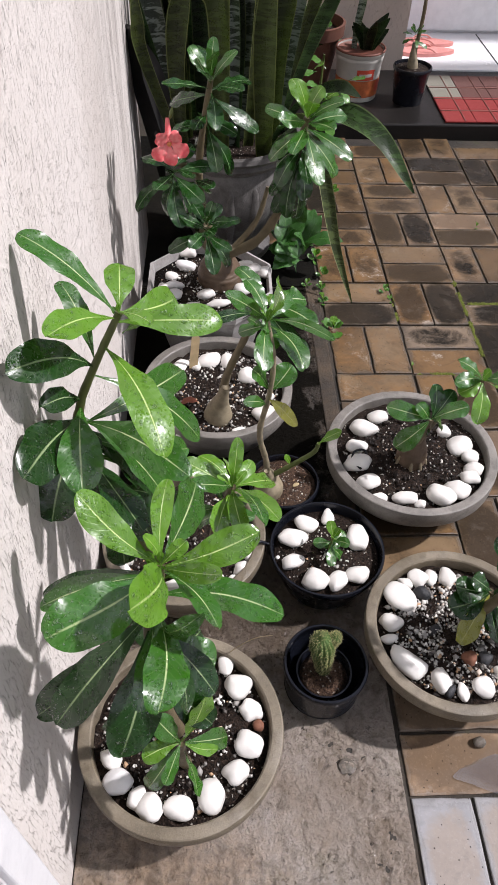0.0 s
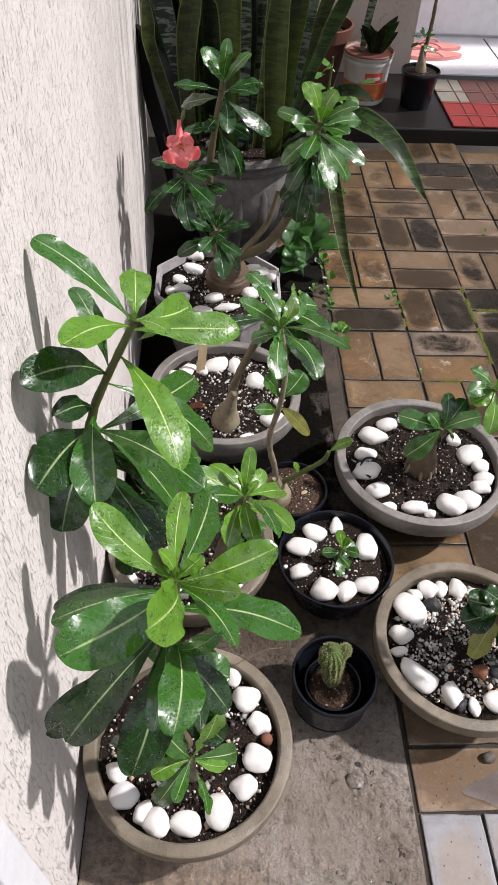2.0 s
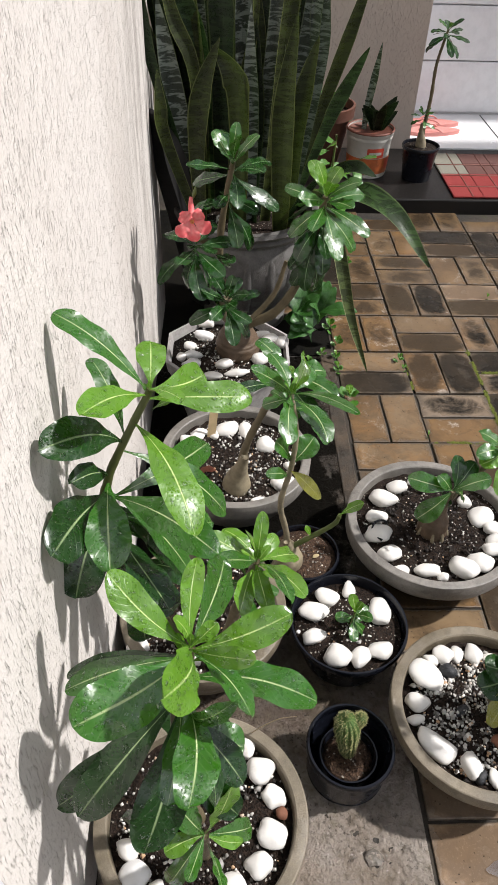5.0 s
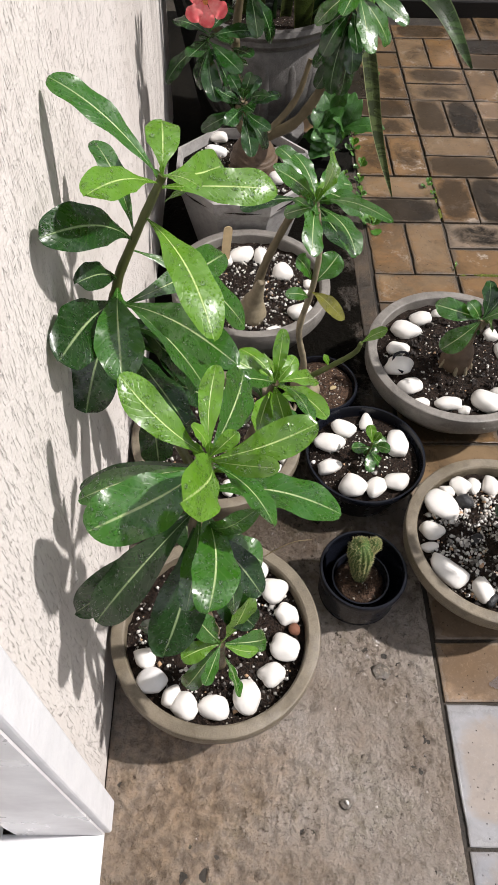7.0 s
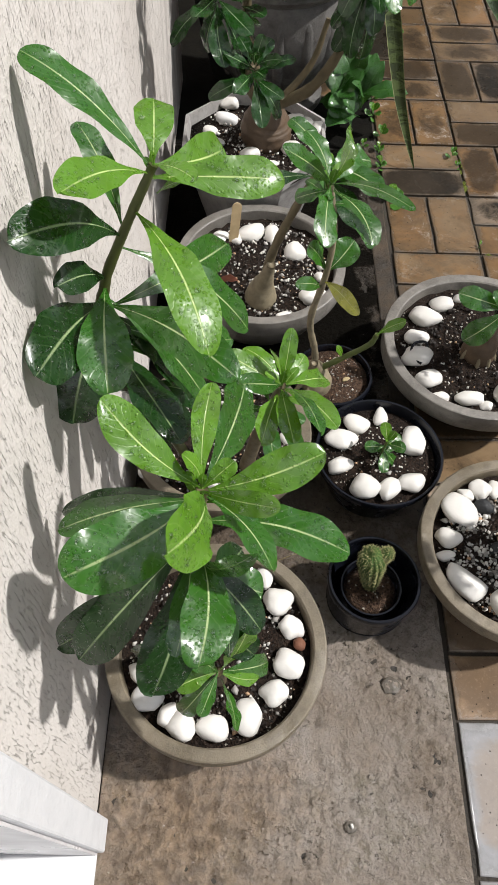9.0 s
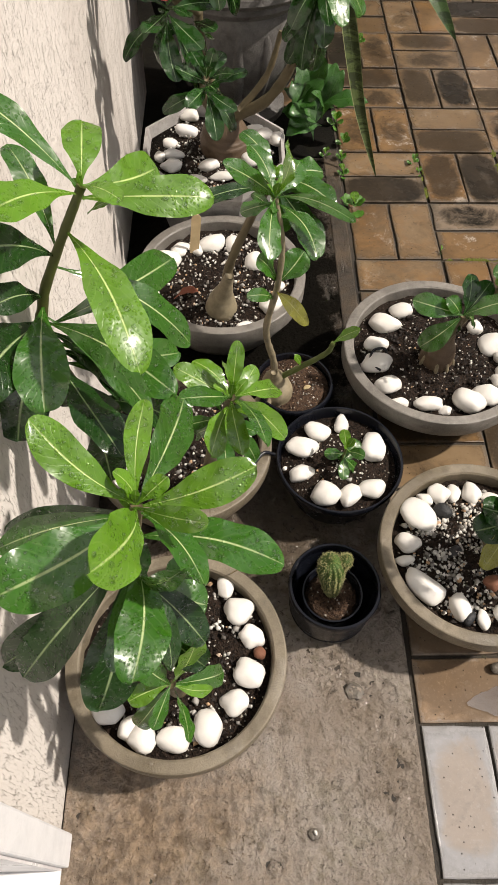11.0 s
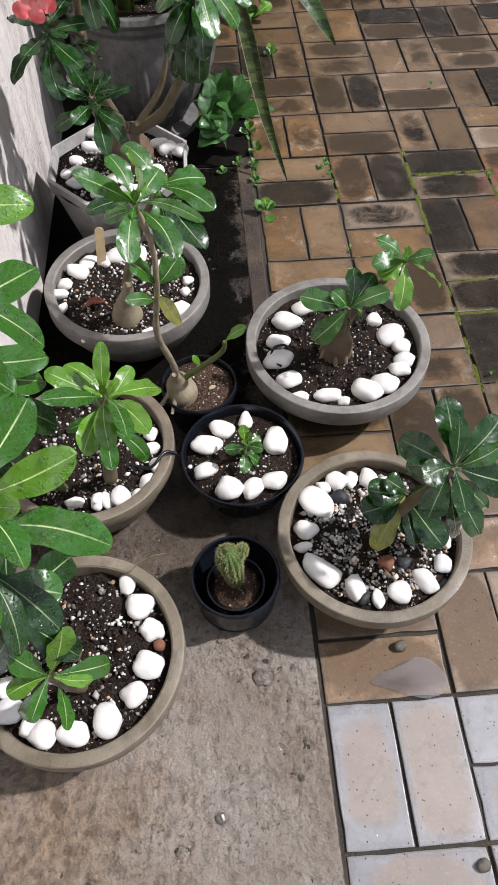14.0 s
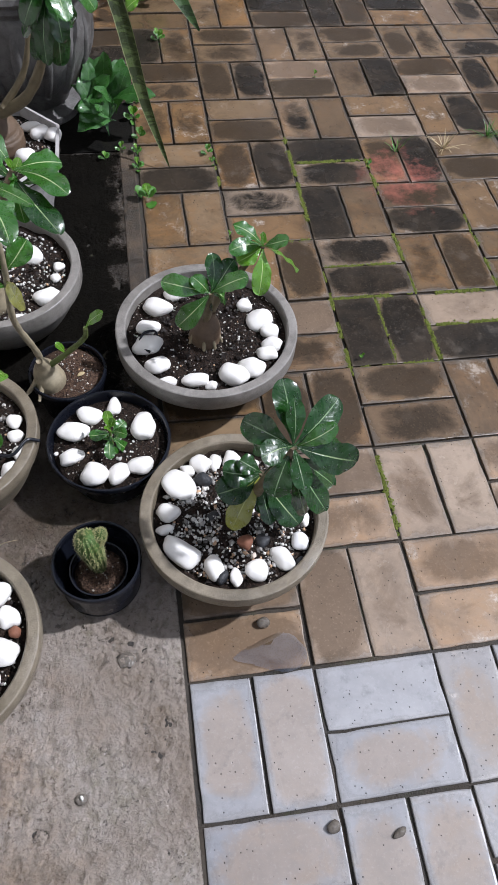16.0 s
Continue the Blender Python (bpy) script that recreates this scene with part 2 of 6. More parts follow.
def leaf_mat(name, color, vein, back, rough=0.22, drops=1.0, mottle=0.0, film=0.2, gloss=1.5):
    """Leaf with a pale midrib, side veins and drops of rain. UV: across, along."""
    k = Mat(name, rough)
    uv = k.n("ShaderNodeUVMap").outputs[0]
    sx = k.n("ShaderNodeSeparateXYZ")
    k.put(sx.inputs[0], uv)
    u, v = sx.outputs[0], sx.outputs[1]
    a = k.math("ABSOLUTE", k.math("SUBTRACT", u, 0.5))
    rib = k.ramp(a, 0.010, 0.030, 1, 0)
    rib = k.math("MULTIPLY", rib, k.ramp(v, 0.55, 0.98, 1.0, 0.35))
    r = k.rand()
    p = k.pos(obj=True)
    sway = k.math("MULTIPLY", k.noise(p, 45, 3), 1.6)
    saw = k.math("FRACT", k.math("ADD", sway, k.math("SUBTRACT", k.math("MULTIPLY", v, 12.0), k.math("MULTIPLY", a, 5.0))))
    side = k.ramp(k.math("ABSOLUTE", k.math("SUBTRACT", saw, 0.5)), 0.03, 0.10, 1, 0)
    n = k.noise(p, 28, 4)
    col = k.mix(k.ramp(r, 0, 1, 0, 0.55), color, tuple(c * 0.55 for c in color))
    col = k.mix(k.ramp(n, 0.4, 0.7, 0, 0.35), col, tuple(min(1, c * 1.5) for c in color))
    if mottle:
        m = k.ramp(k.noise(k.pos((13, 13, 62), obj=True), 1.0, 4, 0.65, 1.2), 0.45, 0.52, 0, mottle)
        col = k.mix(m, col, tuple(c * 0.15 for c in color))
        edge = k.ramp(a, 0.445, 0.47, 0, 0.5)
        col = k.mix(edge, col, vein)
    else:
        col = k.mix(k.math("MULTIPLY", side, 0.05), col, vein)
        col = k.mix(rib, col, vein)
        spot = k.ramp(k.noise(p, 15, 3, 0.6), 0.7, 0.78, 0, 0.6)
        col = k.mix(spot, col, (0.3, 0.24, 0.05))
    dv = k.voro(p, 300)
    dome = k.ramp(dv.outputs["Distance"], 0.0, 0.42, 1, 0)
    few = k.ramp(k.noise(p, 60, 3), 0.47, 0.55)
    dome = k.math("MULTIPLY", k.math("SQRT", dome), few)
    n1 = k.bump(k.math("ADD", k.math("MULTIPLY", side, -0.12), k.math("MULTIPLY", rib, -0.7)), 0.0012, 0.5)
    n2 = k.bump(n, 0.003, 0.25, n1)
    if not mottle:
        n2 = k.bump(k.noise(p, 62, 2, 0.5), 0.0035, 0.4, n2)
    n3 = k.bump(dome, 0.0016, 0.6 * drops, n2)
    wet = k.ramp(k.noise(p, 22, 4, 0.65), 0.4, 0.62, rough, rough + film)
    rr = k.mix(k.ramp(dome, 0.05, 0.3), wet, (0.06, 0.06, 0.06))
    k.b.inputs["Specular IOR Level"].default_value = 0.24 if mottle else 0.4
    if not mottle:
        k.put(k.b.inputs["Coat Weight"], k.ramp(k.noise(p, 17, 4, 0.7), 0.42, 0.64, 0.2, 1.0))
        k.b.inputs["Coat IOR"].default_value = gloss
    k.b.inputs["Coat Roughness"].default_value = 0.1
    k.out(col, rr, n3)
    tr = k.n("ShaderNodeBsdfTranslucent")
    k.put(tr.inputs["Color"], back)
    ms = k.n("ShaderNodeMixShader")
    ms.inputs[0].default_value = 0.12
    k.t.links.new(k.b.outputs[0], ms.inputs[1])
    k.t.links.new(tr.outputs[0], ms.inputs[2])
    k.t.links.new(ms.outputs[0], k.t.nodes["Material Output"].inputs["Surface"])
    return k.m


def plain_mat(name, color, rough=0.5, metal=0.0, spec=0.5, vary=0.15, scale=30, relief=0.001, dirt=None, obj=True):
    k = Mat(name, rough, metal, spec)
    p = k.pos(obj=obj)
    n = k.noise(p, scale, 5, 0.6)
    fine = k.noise(p, scale * 8, 3, 0.6)
    d = dirt or tuple(c * (1 - 2.2 * vary) for c in color)
    col = k.mix(k.ramp(n, 0.4, 0.72, 0, 1 if dirt else 0.8), color, d)
    col = k.mix(k.ramp(k.rand(), 0, 1, 0, vary), col, tuple(c * 0.6 for c in color))
    rr = k.ramp(n, 0.3, 0.7, max(0.03, rough - 0.08), min(1, rough + 0.1))
    return k.out(col, rr, k.bump(fine, relief, 0.5, k.bump(n, relief * 3, 0.4)))


def soil_mat(name, a, b):
    k = Mat(name, 0.85, spec=0.15)
    p = k.pos()
    cell = k.voro(p, 380)
    sep = k.n("ShaderNodeSeparateColor")
    k.put(sep.inputs[0], cell.outputs["Color"])
    col = k.mix(sep.outputs[0], a, b)
    col = k.mix(k.ramp(sep.outputs[1], 0.975, 0.98, 0, 0.7), col, (0.5, 0.46, 0.4))
    n1 = k.bump(k.noise(p, 60, 5, 0.7), 0.012, 0.8)
    return k.out(col, k.ramp(sep.outputs[2], 0, 1, 0.5, 1), k.bump(cell.outputs["Distance"], 0.002, 0.8, n1))


WALL = stucco_mat("cream_stucco", (0.62, 0.58, 0.545), (0.32, 0.27, 0.23), True)
BACKWALL = stucco_mat("beige_stucco", (0.56, 0.485, 0.42), (0.34, 0.29, 0.25))
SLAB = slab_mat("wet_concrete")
# wet floor of the recess; its deep shade is put into this near-black
DARKSLAB = concrete_mat("shaded_wet_concrete", (0.003, 0.003, 0.0025), (0.010, 0.009, 0.007), (0.012, 0.012, 0.005), (0.7, 0.9), 1.0, 1.4, 0.5)
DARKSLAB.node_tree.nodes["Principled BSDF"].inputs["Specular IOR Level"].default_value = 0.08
GROUT = concrete_mat("dark_joint_sand", (0.012, 0.010, 0.0075), (0.050, 0.038, 0.026), (0.045, 0.06, 0.010), (0.6, 0.9), 1.5, 1.6, 0.5)
PAVER = paver_mat("brown_paver", ((0.115, 0.074, 0.039), (0.215, 0.148, 0.086), (0.185, 0.106, 0.045)), (0.020, 0.0155, 0.011), 0.85, (0.08, 0.26), (0.25, 0.118, 0.032), -0.22)
PAVER_DARK = paver_mat("mouldy_paver", ((0.17, 0.125, 0.085), (0.23, 0.175, 0.125), (0.19, 0.125, 0.07)), (0.006, 0.0058, 0.005), 0.95, (0.10, 0.4), (0.2, 0.1, 0.03), 0.30)
PAVER_CLEAN = paver_mat("clean_grey_paver", ((0.25, 0.25, 0.262), (0.345, 0.34, 0.345), (0.33, 0.30, 0.272)), (0.19, 0.14, 0.095), 0.5, (0.05, 0.24), (0.30, 0.22, 0.15), -0.25, 0.12, 0.6)
PAVER_MID = paver_mat("tan_paver", ((0.25, 0.183, 0.128), (0.35, 0.272, 0.20), (0.31, 0.207, 0.125)), (0.075, 0.052, 0.034), 0.75, (0.1, 0.3), (0.32, 0.18, 0.075), -0.05, 0.4, 0.35)
KERB = concrete_mat("stained_kerb_concrete", (0.010, 0.008, 0.006), (0.085, 0.058, 0.034), (0.009, 0.009, 0.005), (0.35, 0.7), 1.6, 2.2, 1.0)
CEMENT = concrete_mat("brown_cement_bowl", (0.12, 0.098, 0.066), (0.215, 0.18, 0.13), (0.055, 0.047, 0.03), (0.3, 0.65), 0.5, 2.2, 0.7)
CEMENT_GREY = concrete_mat("grey_cement_bowl", (0.145, 0.133, 0.118), (0.25, 0.232, 0.21), (0.055, 0.05, 0.042), (0.35, 0.65), 0.5, 2.2, 0.6)
CEMENT_PALE = concrete_mat("pale_painted_cement", (0.29, 0.275, 0.265), (0.40, 0.385, 0.37), (0.15, 0.13, 0.11), (0.4, 0.65), 0.3, 3.0, 0.5)
CEMENT_URN = concrete_mat("weathered_urn_cement", (0.050, 0.046, 0.042), (0.165, 0.157, 0.150), (0.035, 0.03, 0.024), (0.4, 0.65), 0.9, 2.0, 0.8)
SOIL = soil_mat("potting_soil", (0.004, 0.003, 0.0023), (0.032, 0.020, 0.014))
SOIL_BROWN = soil_mat("brown_soil", (0.022, 0.013, 0.009), (0.095, 0.058, 0.038))
_k = Mat("perlite_grit", 0.7)
_isl = _k.n("ShaderNodeNewGeometry").outputs["Random Per Island"]
_c = _k.mix(_k.ramp(_isl, 0.1, 0.8), (0.085, 0.075, 0.065), (0.68, 0.66, 0.62))
GRIT = _k.out(_k.mix(_k.ramp(_isl, 0.86, 0.9), _c, (0.42, 0.27, 0.16)), 0.6)
STONE = plain_mat("white_pebble", (0.72, 0.695, 0.655), 0.42, vary=0.08, scale=22, relief=0.0006)
STONE_GREY = plain_mat("greyish_pebble", (0.72, 0.71, 0.70), 0.5, vary=0.08, scale=22, relief=0.0008)
CHARCOAL = plain_mat("charcoal", (0.02, 0.021, 0.024), 0.5, vary=0.2, scale=60, relief=0.002)
CLAYBALL = plain_mat("brown_clay_ball", (0.19, 0.075, 0.04), 0.75, vary=0.2, scale=80, relief=0.0012)
BARKCHIP = plain_mat("damp_bark_chip", (0.015, 0.0095, 0.007), 0.6, spec=0.3, vary=0.3, scale=70)
STRAW = plain_mat("dry_straw", (0.42, 0.33, 0.18), 0.6)
BLACKPLASTIC = plain_mat("black_plastic", (0.006, 0.007, 0.011), 0.25, spec=0.35, vary=0.1, scale=14, relief=0.0003)
BARK = plain_mat("grey_green_bark", (0.135, 0.105, 0.055), 0.6, vary=0.22, scale=45, relief=0.0014)
BARK_PALE = plain_mat("pale_caudex_bark", (0.27, 0.225, 0.145), 0.6, vary=0.26, scale=55, relief=0.0014)
BARK_BROWN = plain_mat("brown_bark", (0.115, 0.074, 0.044), 0.55, vary=0.22, scale=45, relief=0.0014)
STEM_OLIVE = plain_mat("olive_stem", (0.075, 0.085, 0.02), 0.4, vary=0.2, scale=40, relief=0.0006)
GREENSTEM = plain_mat("green_stem", (0.10, 0.13, 0.03), 0.45, vary=0.2, scale=40, relief=0.0006)
LEAF = leaf_mat("glossy_green_leaf", (0.023, 0.098, 0.006), (0.46, 0.55, 0.27), (0.11, 0.30, 0.015), 0.27, film=0.1, gloss=1.8)
# deep green for overhung leaves, darkened further to hold their shade
LEAF_DEEP_SHADED = leaf_mat("shaded_deep_green_leaf", (0.006, 0.033, 0.003), (0.30, 0.39, 0.19), (0.04, 0.13, 0.008), 0.25, film=0.1)
LEAF_YOUNG = leaf_mat("young_leaf", (0.085, 0.205, 0.010), (0.48, 0.6, 0.22), (0.16, 0.40, 0.02), 0.3, film=0.1, gloss=1.7)
LEAF_DARK = leaf_mat("dark_green_leaf", (0.009, 0.045, 0.005), (0.24, 0.35, 0.18), (0.04, 0.12, 0.012), 0.2, film=0.1)
LEAF_YELLOW = leaf_mat("yellowing_leaf", (0.24, 0.24, 0.03), (0.4, 0.42, 0.14), (0.3, 0.32, 0.05))
LEAF_KAL = leaf_mat("fleshy_toothed_leaf", (0.026, 0.10, 0.012), (0.06, 0.16, 0.03), (0.08, 0.2, 0.02), 0.48, 0.4)
LEAF_WEED = leaf_mat("weed_leaf", (0.06, 0.17, 0.02), (0.12, 0.26, 0.05), (0.14, 0.3, 0.04), 0.35, 0.4)
SNAKE = leaf_mat("mottled_snake_leaf", (0.185, 0.21, 0.18), (0.13, 0.15, 0.08), (0.06, 0.12, 0.03), 0.38, 0.2, 0.97)
SNAKE_STRIPE = leaf_mat("pale_edged_snake_leaf", (0.07, 0.095, 0.028), (0.34, 0.35, 0.17), (0.1, 0.16, 0.03), 0.38, 0.2, 0.8)
SNAKE_BROAD = leaf_mat("green_snake_leaf", (0.034, 0.068, 0.018), (0.15, 0.2, 0.08), (0.05, 0.12, 0.03), 0.42, 0.4, 0.75)
SNAKE_OLIVE = leaf_mat("olive_snake_leaf", (0.030, 0.040, 0.009), (0.17, 0.19, 0.06), (0.1, 0.16, 0.03), 0.38, 0.2, 0.75)
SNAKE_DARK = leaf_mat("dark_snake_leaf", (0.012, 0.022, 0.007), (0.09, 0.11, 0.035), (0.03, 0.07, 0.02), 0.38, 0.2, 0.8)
PETAL = plain_mat("coral_petal", (0.70, 0.085, 0.10), 0.5, vary=0.1, scale=60, dirt=(0.72, 0.27, 0.25))
THROAT = plain_mat("yellow_throat", (0.62, 0.24, 0.07), 0.5, vary=0.1, scale=60)
MARBLE = plain_mat("white_marble", (0.72, 0.70, 0.70), 0.3, vary=0.1, scale=7, relief=0.0002, dirt=(0.5, 0.47, 0.48))
WHITEPAINT = plain_mat("chipped_white_paint", (0.70, 0.70, 0.715), 0.4, vary=0.07, scale=25)
WHITETILE = plain_mat("white_floor_tile", (0.78, 0.78, 0.79), 0.2, vary=0.03, scale=5, relief=0.0001)
GRANITE = plain_mat("black_granite", (0.013, 0.011, 0.010), 0.42, spec=0.3, vary=0.3, scale=160, relief=0.0003)
MOSS = plain_mat("moss", (0.125, 0.15, 0.014), 0.9, vary=0.3, scale=160, relief=0.002)
WOODSTICK = plain_mat("pale_wood_stick", (0.62, 0.47, 0.27), 0.6, vary=0.12, scale=50)
TERRACOTTA = plain_mat("terracotta", (0.115, 0.042, 0.024), 0.7, vary=0.2, scale=20)
SANDAL = plain_mat("pink_rubber", (0.62, 0.25, 0.22), 0.5, vary=0.08, scale=30)
PAIL_WHITE = plain_mat("pail_white_plastic", (0.46, 0.44, 0.40), 0.4, vary=0.12, scale=20)
PAIL_RED = plain_mat("pail_red_print", (0.48, 0.06, 0.03), 0.4, vary=0.12, scale=20)
PAIL_ORANGE = plain_mat("pail_orange_print", (0.46, 0.12, 0.035), 0.4, vary=0.3, scale=30)
PAIL_BROWN = plain_mat("pail_rust_inside", (0.16, 0.05, 0.03), 0.6, vary=0.2, scale=30)
DEADLEAF = plain_mat("dry_brown_leaf", (0.22, 0.062, 0.03), 0.6, vary=0.2, scale=40)
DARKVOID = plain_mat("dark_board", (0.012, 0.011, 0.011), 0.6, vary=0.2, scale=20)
MAT_RED = plain_mat("mat_red_weave", (0.27, 0.028, 0.025), 0.95, vary=0.15, scale=220, relief=0.002)
# brown of the plaid's back half, standing for the shadow across the mat
MAT_BROWN_SHADED = plain_mat("mat_shaded_brown_weave", (0.13, 0.055, 0.045), 0.95, vary=0.15, scale=220, relief=0.002)
MAT_LINE = plain_mat("mat_line_weave", (0.24, 0.10, 0.08), 0.95, vary=0.15, scale=220, relief=0.002)
MAT_GREY = plain_mat("mat_grey_weave", (0.25, 0.235, 0.19), 0.95, vary=0.15, scale=220, relief=0.002)
_k = Mat("rain_water", 0.03)
_g = _k.n("ShaderNodeBsdfGlossy")
_g.inputs["Roughness"].default_value = 0.04
_t = _k.n("ShaderNodeBsdfTransparent")
_t.inputs["Color"].default_value = (0.93, 0.95, 0.93, 1)
_f = _k.n("ShaderNodeFresnel")
_f.inputs["IOR"].default_value = 1.4
_m = _k.n("ShaderNodeMixShader")
_k.put(_m.inputs[0], _k.ramp(_f.outputs[0], 0.03, 1.0, 0.07, 0.6))
_k.put(_m.inputs[1], _t.outputs[0])
_k.put(_m.inputs[2], _g.outputs[0])
_k.put(_k.t.nodes["Material Output"].inputs["Surface"], _m.outputs[0])
RAIN = _k.m
_k = Mat("standing_water", 0.02)
_g = _k.n("ShaderNodeBsdfGlossy")
_g.inputs["Roughness"].default_value = 0.03
_t = _k.n("ShaderNodeBsdfTransparent")
_t.inputs["Color"].default_value = (0.92, 0.90, 0.88, 1)
_m = _k.n("ShaderNodeMixShader")
_m.inputs[0].default_value = 0.25
_k.put(_m.inputs[1], _t.outputs[0])
_k.put(_m.inputs[2], _g.outputs[0])
_k.put(_k.t.nodes["Material Output"].inputs["Surface"], _m.outputs[0])
PUDDLE = _k.m
WETSTONE = plain_mat("wet_grey_aggregate", (0.14, 0.12, 0.098), 0.15, vary=0.3, scale=90, relief=0.0015)
SPINE = plain_mat("cactus_spine", (0.40, 0.38, 0.18), 0.6)
CACTUS = plain_mat("cactus_skin", (0.06, 0.115, 0.02), 0.5, vary=0.2, scale=50)


# ---- mesh helpers ----
def mesh_from(name, verts, faces, material, smooth=True, uvs=None):
    me = bpy.data.meshes.new(name)
    me.from_pydata([tuple(v) for v in verts], [], faces)
    me.materials.append(material)
    if uvs is not None:
        lay = me.uv_layers.new(name="UVMap")
        idx = np.empty(len(me.loops), dtype=np.int32)
        me.loops.foreach_get("vertex_index", idx)
        lay.data.foreach_set("uv", np.asarray(uvs, dtype=np.float32)[idx].ravel())
    if smooth:
        me.polygons.foreach_set("use_smooth", [True] * len(me.polygons))
    me.update()
    return me


def thing(name, label, category, at=(0, 0, 0), group="", kind=""):
    ob = new(name)
    ob.location = at
    ob.empty_display_size = 0.02
    return tagged(ob, label, category, group, kind)


def hang(name, me, parent, at=(0, 0, 0), label=""):
    ob = new(name, me)
    ob.parent = parent
    ob.location = at
    if label:
        ob["label"] = label
    return ob


def part(name, bm, material, parent, label="", at=(0, 0, 0)):
    me = bpy.data.meshes.new(name)
    bm.to_mesh(me)
    bm.free()
    me.materials.append(material)
    return hang(name, me, parent, at, label)


def box_bm(size, bevel=0.0, segs=2):
    bm = bmesh.new()
    bmesh.ops.create_cube(bm, size=1.0)
    bmesh.ops.scale(bm, vec=size, verts=bm.verts)
    if bevel:
        bmesh.ops.bevel(bm, geom=bm.edges[:], offset=bevel, segments=segs, affect="EDGES", profile=0.5)
    return bm


def slab_box(name, lo, hi, material, label="", category="", bevel=0.0, kind="structure", parent=None):
    c = [(a + b) / 2 for a, b in zip(lo, hi)]
    bm = box_bm([b - a for a, b in zip(lo, hi)], bevel)
    me = bpy.data.meshes.new(name)
    bm.to_mesh(me)
    bm.free()
    me.materials.append(material)
    ob = new(name, me)
    ob.location = c
    if parent is not None:
        ob.parent = parent
        ob.location = Vector(c) - parent.location
        if label:
            ob["label"] = label
        return ob
    return tagged(ob, label, category, kind=kind)


def lathe(name, profile, material, n=64, wobble=0.0, seed=0, facet=False):
    """A body turned about z from (radius, height) pairs."""
    rnd = random.Random(seed)
    ph = [rnd.uniform(0, 6.28) for _ in range(4)]
    verts, faces = [], []
    for i, (r, z) in enumerate(profile):
        for j in range(n):
            a = 2 * math.pi * j / n
            d = 1 + wobble * (math.sin(2 * a + ph[0]) + 0.5 * math.sin(3 * a + ph[1]) + 0.25 * math.sin(7 * a + ph[2] + i))
            verts.append((r * d * math.cos(a), r * d * math.sin(a), z + wobble * r * 0.6 * math.sin(3 * a + ph[3])))
    for i in range(len(profile) - 1):
        for j in range(n):
            k = (j + 1) % n
            faces.append((i * n + j, i * n + k, (i + 1) * n + k, (i + 1) * n + j))
    if profile[0][0] > 0.0005:
        faces.append(tuple(range(n - 1, -1, -1)))
    return mesh_from(name, verts, faces, material, smooth=not facet)


def soft_edges(me, degrees=40):
    me.set_sharp_from_angle(angle=radians(degrees))
    return me


def spline(points, steps):
    """Points on a smooth line through the given ones (any number of columns)."""
    p = np.array(points, float)
    p = np.vstack([2 * p[0] - p[1], p, 2 * p[-1] - p[-2]])
    res = []
    for i in range(1, len(p) - 2):
        for s in np.linspace(0, 1, steps, endpoint=False):
            a, b, c, d = p[i - 1], p[i], p[i + 1], p[i + 2]
            res.append(0.5 * (2 * b + (c - a) * s + (2 * a - 5 * b + 4 * c - d) * s * s + (3 * b - a - 3 * c + d) * s ** 3))
    res.append(p[-2])
    return np.array(res)


def tube(name, points, material, n=10, steps=6, bumps=0.06, seed=0):
    """A round limb along (x, y, z, radius) points, with a rounded end."""
    rnd = random.Random(seed)
    q = spline(points, steps)
    verts, faces = [], []
    ref = Vector((0.3, 0.9, 0.2))
    for i, (x, y, z, r) in enumerate(q):
        d = Vector(q[min(i + 1, len(q) - 1), :3] - q[max(i - 1, 0), :3])
        d = d.normalized() if d.length > 1e-9 else Vector((0, 0, 1))
        s = d.cross(ref).normalized()
        u = s.cross(d)
        ring = r * (1 + rnd.uniform(-bumps, bumps))
        for j in range(n):
            a = 2 * math.pi * j / n
            verts.append(Vector((x, y, z)) + (s * math.cos(a) + u * math.sin(a)) * ring)
    m = len(q)
    for i in range(m - 1):
        for j in range(n):
            k = (j + 1) % n
            faces.append((i * n + j, i * n + k, (i + 1) * n + k, (i + 1) * n + j))
    faces.append(tuple(range(n)))
    faces.append(tuple((m - 1) * n + j for j in range(n - 1, -1, -1)))
    return mesh_from(name, verts, faces, material)


LEAF_ROWS, LEAF_COLS = 20, 6


